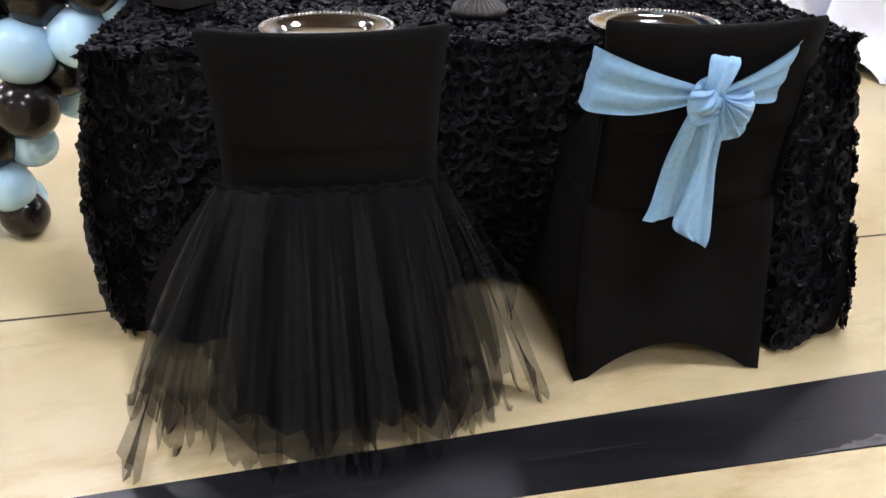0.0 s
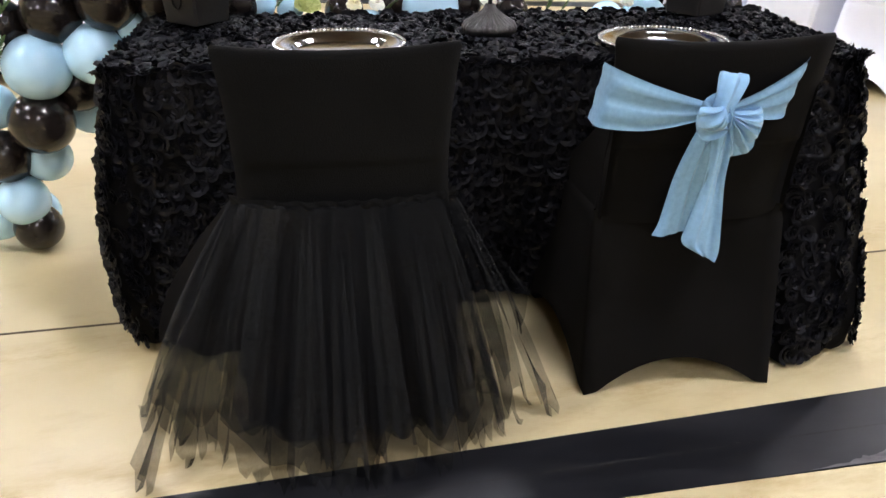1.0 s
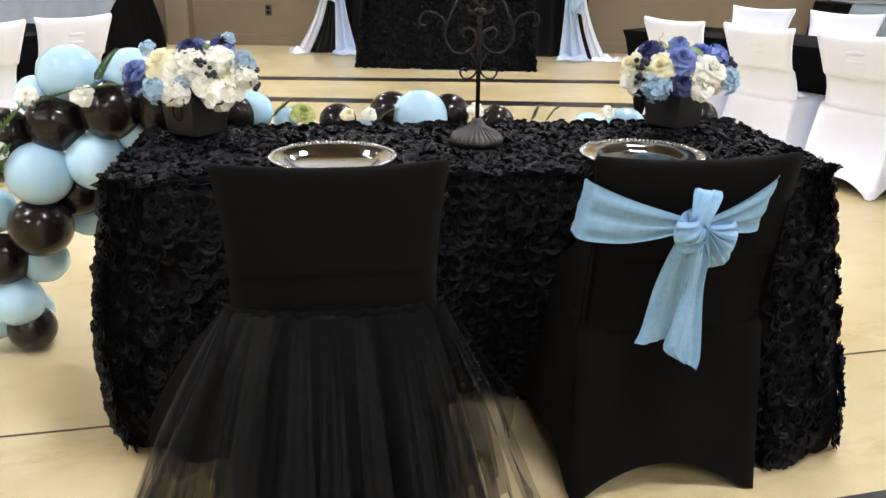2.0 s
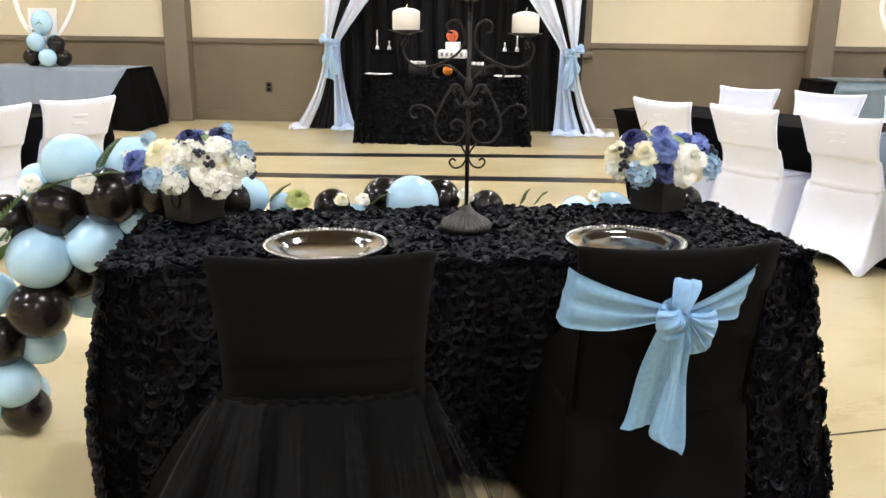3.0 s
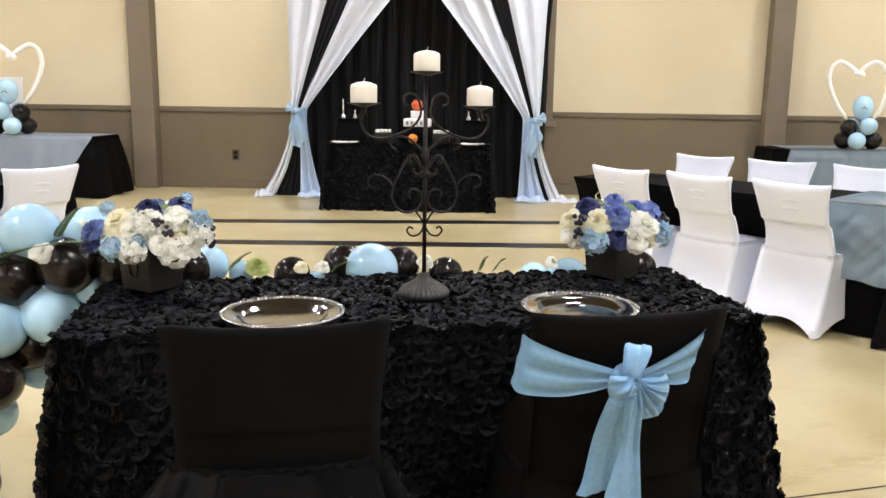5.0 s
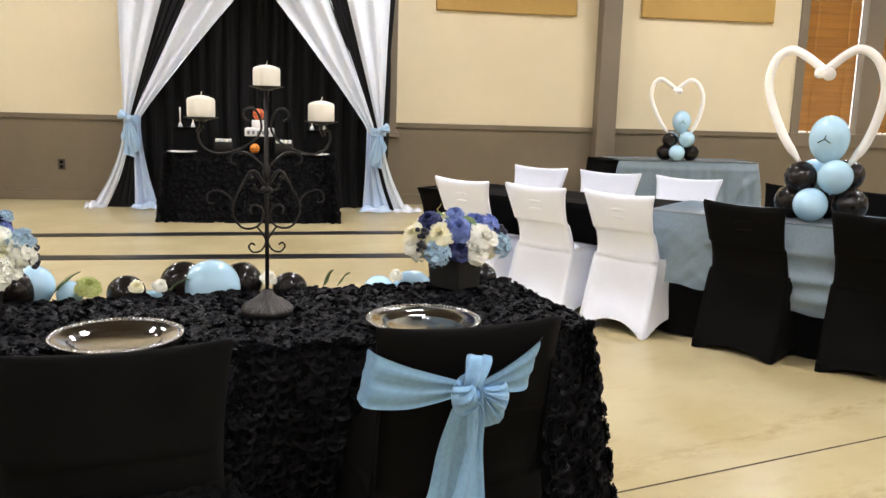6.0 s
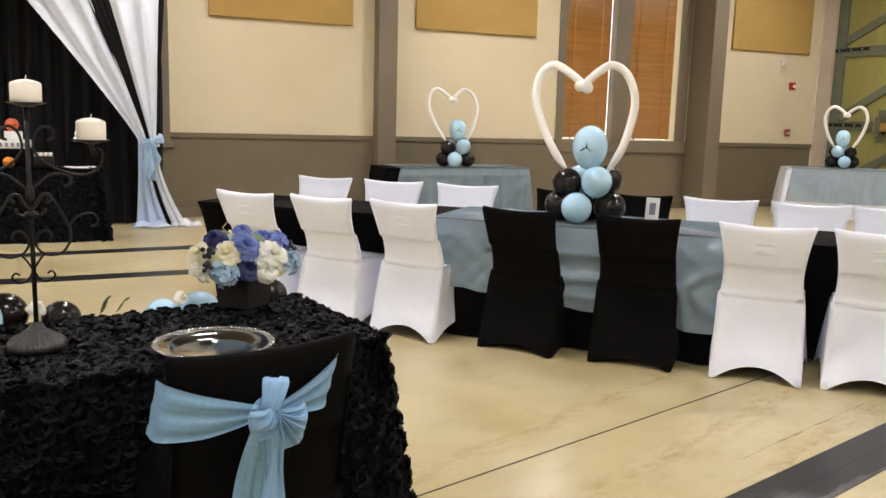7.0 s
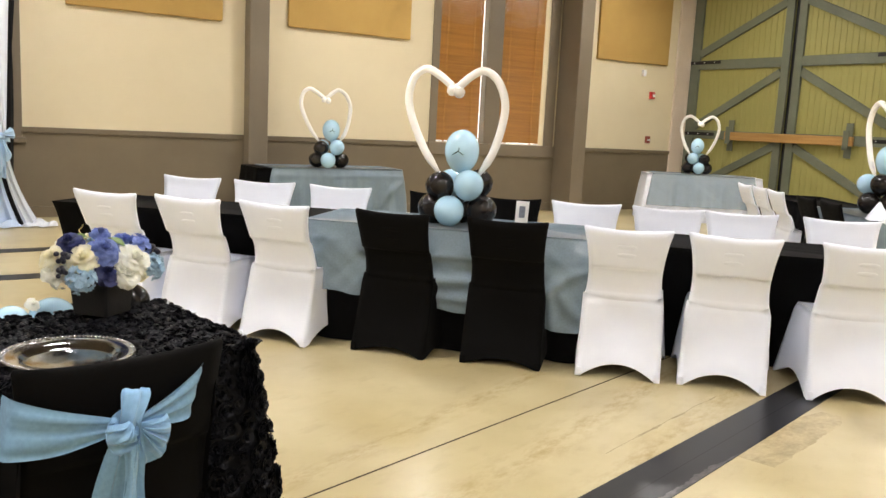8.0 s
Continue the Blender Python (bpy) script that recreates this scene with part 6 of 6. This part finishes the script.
# corner post and pipes by the doors
structure("trim", box(EAST - 0.38, EAST - 0.046, NORTH - 0.05, NORTH - 0.001, 0, CEIL, 0.02), M["white_trim"], HALL, "cream painted corner casing", "trim")
structure("trim", box(EAST - 0.045, EAST - 0.001, 9.151, NORTH - 0.001, 0, CEIL, 0.01), M["white_trim"], HALL, "cream painted door casing", "trim")
structure("trim", box(SOUTH, DY0 - 0.1, 0.001, 0.02, 0.0, 1.06), M["wainscot"], RIGHT, "taupe painted wainscot panel", "trim")

PLANK = box(-0.0535, 0.0535, -0.012, 0.012, 0.0, DZ1 - 0.02, 0.004)
plank_me = mesh_of("board", PLANK, False)
plank_me.materials.append(M["door_green"])


def barn_leaf(name, a, b, hinge, label):
    """One leaf between a and b along the wall; hinge: the side of the hinges."""
    t = tagged(new(name), label, "door", kind="structure")
    t.matrix_world = RIGHT
    n = int((b - a) / 0.11)
    for i in range(n):
        ob = part("board", plank_me, None, t)
        ob.location = (a + (i + 0.5) * (b - a) / n, -0.05, 0.01)
        ob.scale = ((b - a) / n / 0.11, 1, 1)
    f = lambda nm, x0, x1, z0, z1: part(nm, box(x0, x1, -0.036, 0.010, z0, z1, 0.005), M["door_frame"], t, smooth=False)
    wa, wb = (0.15, 0.21) if hinge > 0 else (0.21, 0.15)
    f("stile", a, a + wa, 0.02, DZ1 - 0.02)
    f("stile", b - wb, b, 0.02, DZ1 - 0.02)
    for z0, z1 in ((0.03, 0.30), (1.40, 1.56), (2.69, 2.86), (DZ1 - 0.24, DZ1 - 0.03)):
        f("rail", a + wa + 0.001, b - wb - 0.001, z0, z1)
    far, near = (b - wb, a + wa) if hinge > 0 else (a + wa, b - wb)
    for z0, z1 in ((0.40, 1.33), (1.62, 2.60), (2.98, 3.78)):
        d = Vector((near - far, 0, z1 - z0))
        bm = box(0, d.length, -0.034, 0.008, -0.07, 0.07, 0.005)
        bmesh.ops.transform(bm, matrix=pose(far, 0, z0, 0, -math.degrees(math.atan2(d.z, abs(d.x))) if d.x > 0 else 0, 0) if d.x > 0 else pose(far, 0, z0, 0, 180 + math.degrees(math.atan2(d.z, abs(d.x))), 0), verts=bm.verts)
        part("brace", bm, M["door_frame"], t, smooth=False)
    hx = b if hinge > 0 else a
    for z in (1.46, 2.79):
        h = box(hx - (0.72 if hinge > 0 else 0.0), hx + (0.0 if hinge > 0 else 0.72), 0.011, 0.018, z, z + 0.06, 0.003)
        hg = part("strap_hinge", h, M["black_iron"], t, "black iron strap hinge", smooth=False)
        for k in range(3):
            bt = bmesh.new()
            bmesh.ops.create_uvsphere(bt, u_segments=8, v_segments=6, radius=0.012, matrix=pose(hx + (-0.1 - 0.24 * k) * hinge, 0.019, z + 0.03))
            part("bolt", bt, M["lamp_frame"], hg)
    return t


barn_leaf("door_1", 6.975, DY1, 1, "olive board barn door with grey-green frame and braces")
barn_leaf("door_2", DY0, 6.87, -1, "olive board barn door with grey-green frame and braces")
# added black strip that closes the slit and stands for the shade in it
structure("door_gap", box(6.86, 6.985, -0.10, -0.065, 0, DZ1), M["black_iron"], RIGHT, "black strip set behind the gap between the barn doors as its shade", "door gap")
structure("door_head", box(DY0, DY1, -0.09, -0.001, DZ1, DZ1 + 0.1), M["door_frame"], RIGHT, "grey-green door head", "trim")
t = thing("door_bar", RIGHT, "long brown wooden bar across the barn doors", "door bar")
part("bar", box(5.60, 8.12, 0.035, 0.10, 1.395, 1.545, 0.012), M["bar_wood"], t, smooth=False)
for y in (5.70, 8.03):
    part("bracket", joined([box(y - 0.06, y + 0.06, 0.0105, 0.034, 1.20, 1.76, 0.006), box(y - 0.05, y + 0.05, 0.101, 0.115, 1.33, 1.64, 0.004)]), M["door_frame"], t, smooth=False)

M["red_dull"] = surface("dull_red_painted_metal", (0.24, 0.055, 0.035), (0.32, 0.085, 0.055), 0.5, 8, 60, 0.05)
t = thing("fire_alarm", HALL @ pose(11.74, NORTH, 2.09), "red fire alarm strobe with a white lens on the wall", "fire alarm", "fire alarms")
part("case", box(-0.06, 0.06, -0.045, -0.001, 0, 0.13, 0.008), M["red_box"], t, smooth=False)
part("lens", box(-0.012, 0.05, -0.058, -0.0455, 0.035, 0.085, 0.006), M["white_plastic"], t, smooth=False)
t = thing("fire_alarm", HALL @ pose(11.72, NORTH, 1.26), "dull red fire alarm pull station on the wall", "fire alarm", "fire alarms")
part("case", box(-0.055, 0.055, -0.04, -0.001, 0, 0.13, 0.006), M["red_dull"], t, smooth=False)
part("pull_handle", box(-0.03, 0.03, -0.052, -0.0405, 0.045, 0.075, 0.004), M["white_plastic"], t, smooth=False)
t = thing("wall_sensor", HALL @ pose(11.48, NORTH, 2.49), "small white sensor on the wall", "sensor")
part("case", box(-0.04, 0.04, -0.06, -0.001, 0, 0.12, 0.012), M["white_plastic"], t)
t = thing("wall_outlet", HALL @ pose(-3.32, NORTH - 0.02, 0.40), "dark wall outlet in the wainscot", "outlet")
part("plate", box(-0.045, 0.045, -0.008, -0.001, 0, 0.14, 0.003), M["dark_plastic"], t, smooth=False)
part("socket", joined([box(-0.02, 0.02, -0.011, -0.0085, 0.02, 0.06, 0.002), box(-0.02, 0.02, -0.011, -0.0085, 0.08, 0.12, 0.002)]), M["black_cloth"], t, smooth=False)

# the two master chairs were only copied from
for ob in (white_chair, black_chair):
    for o in (*ob.children_recursive, ob):
        bpy.data.objects.remove(o)
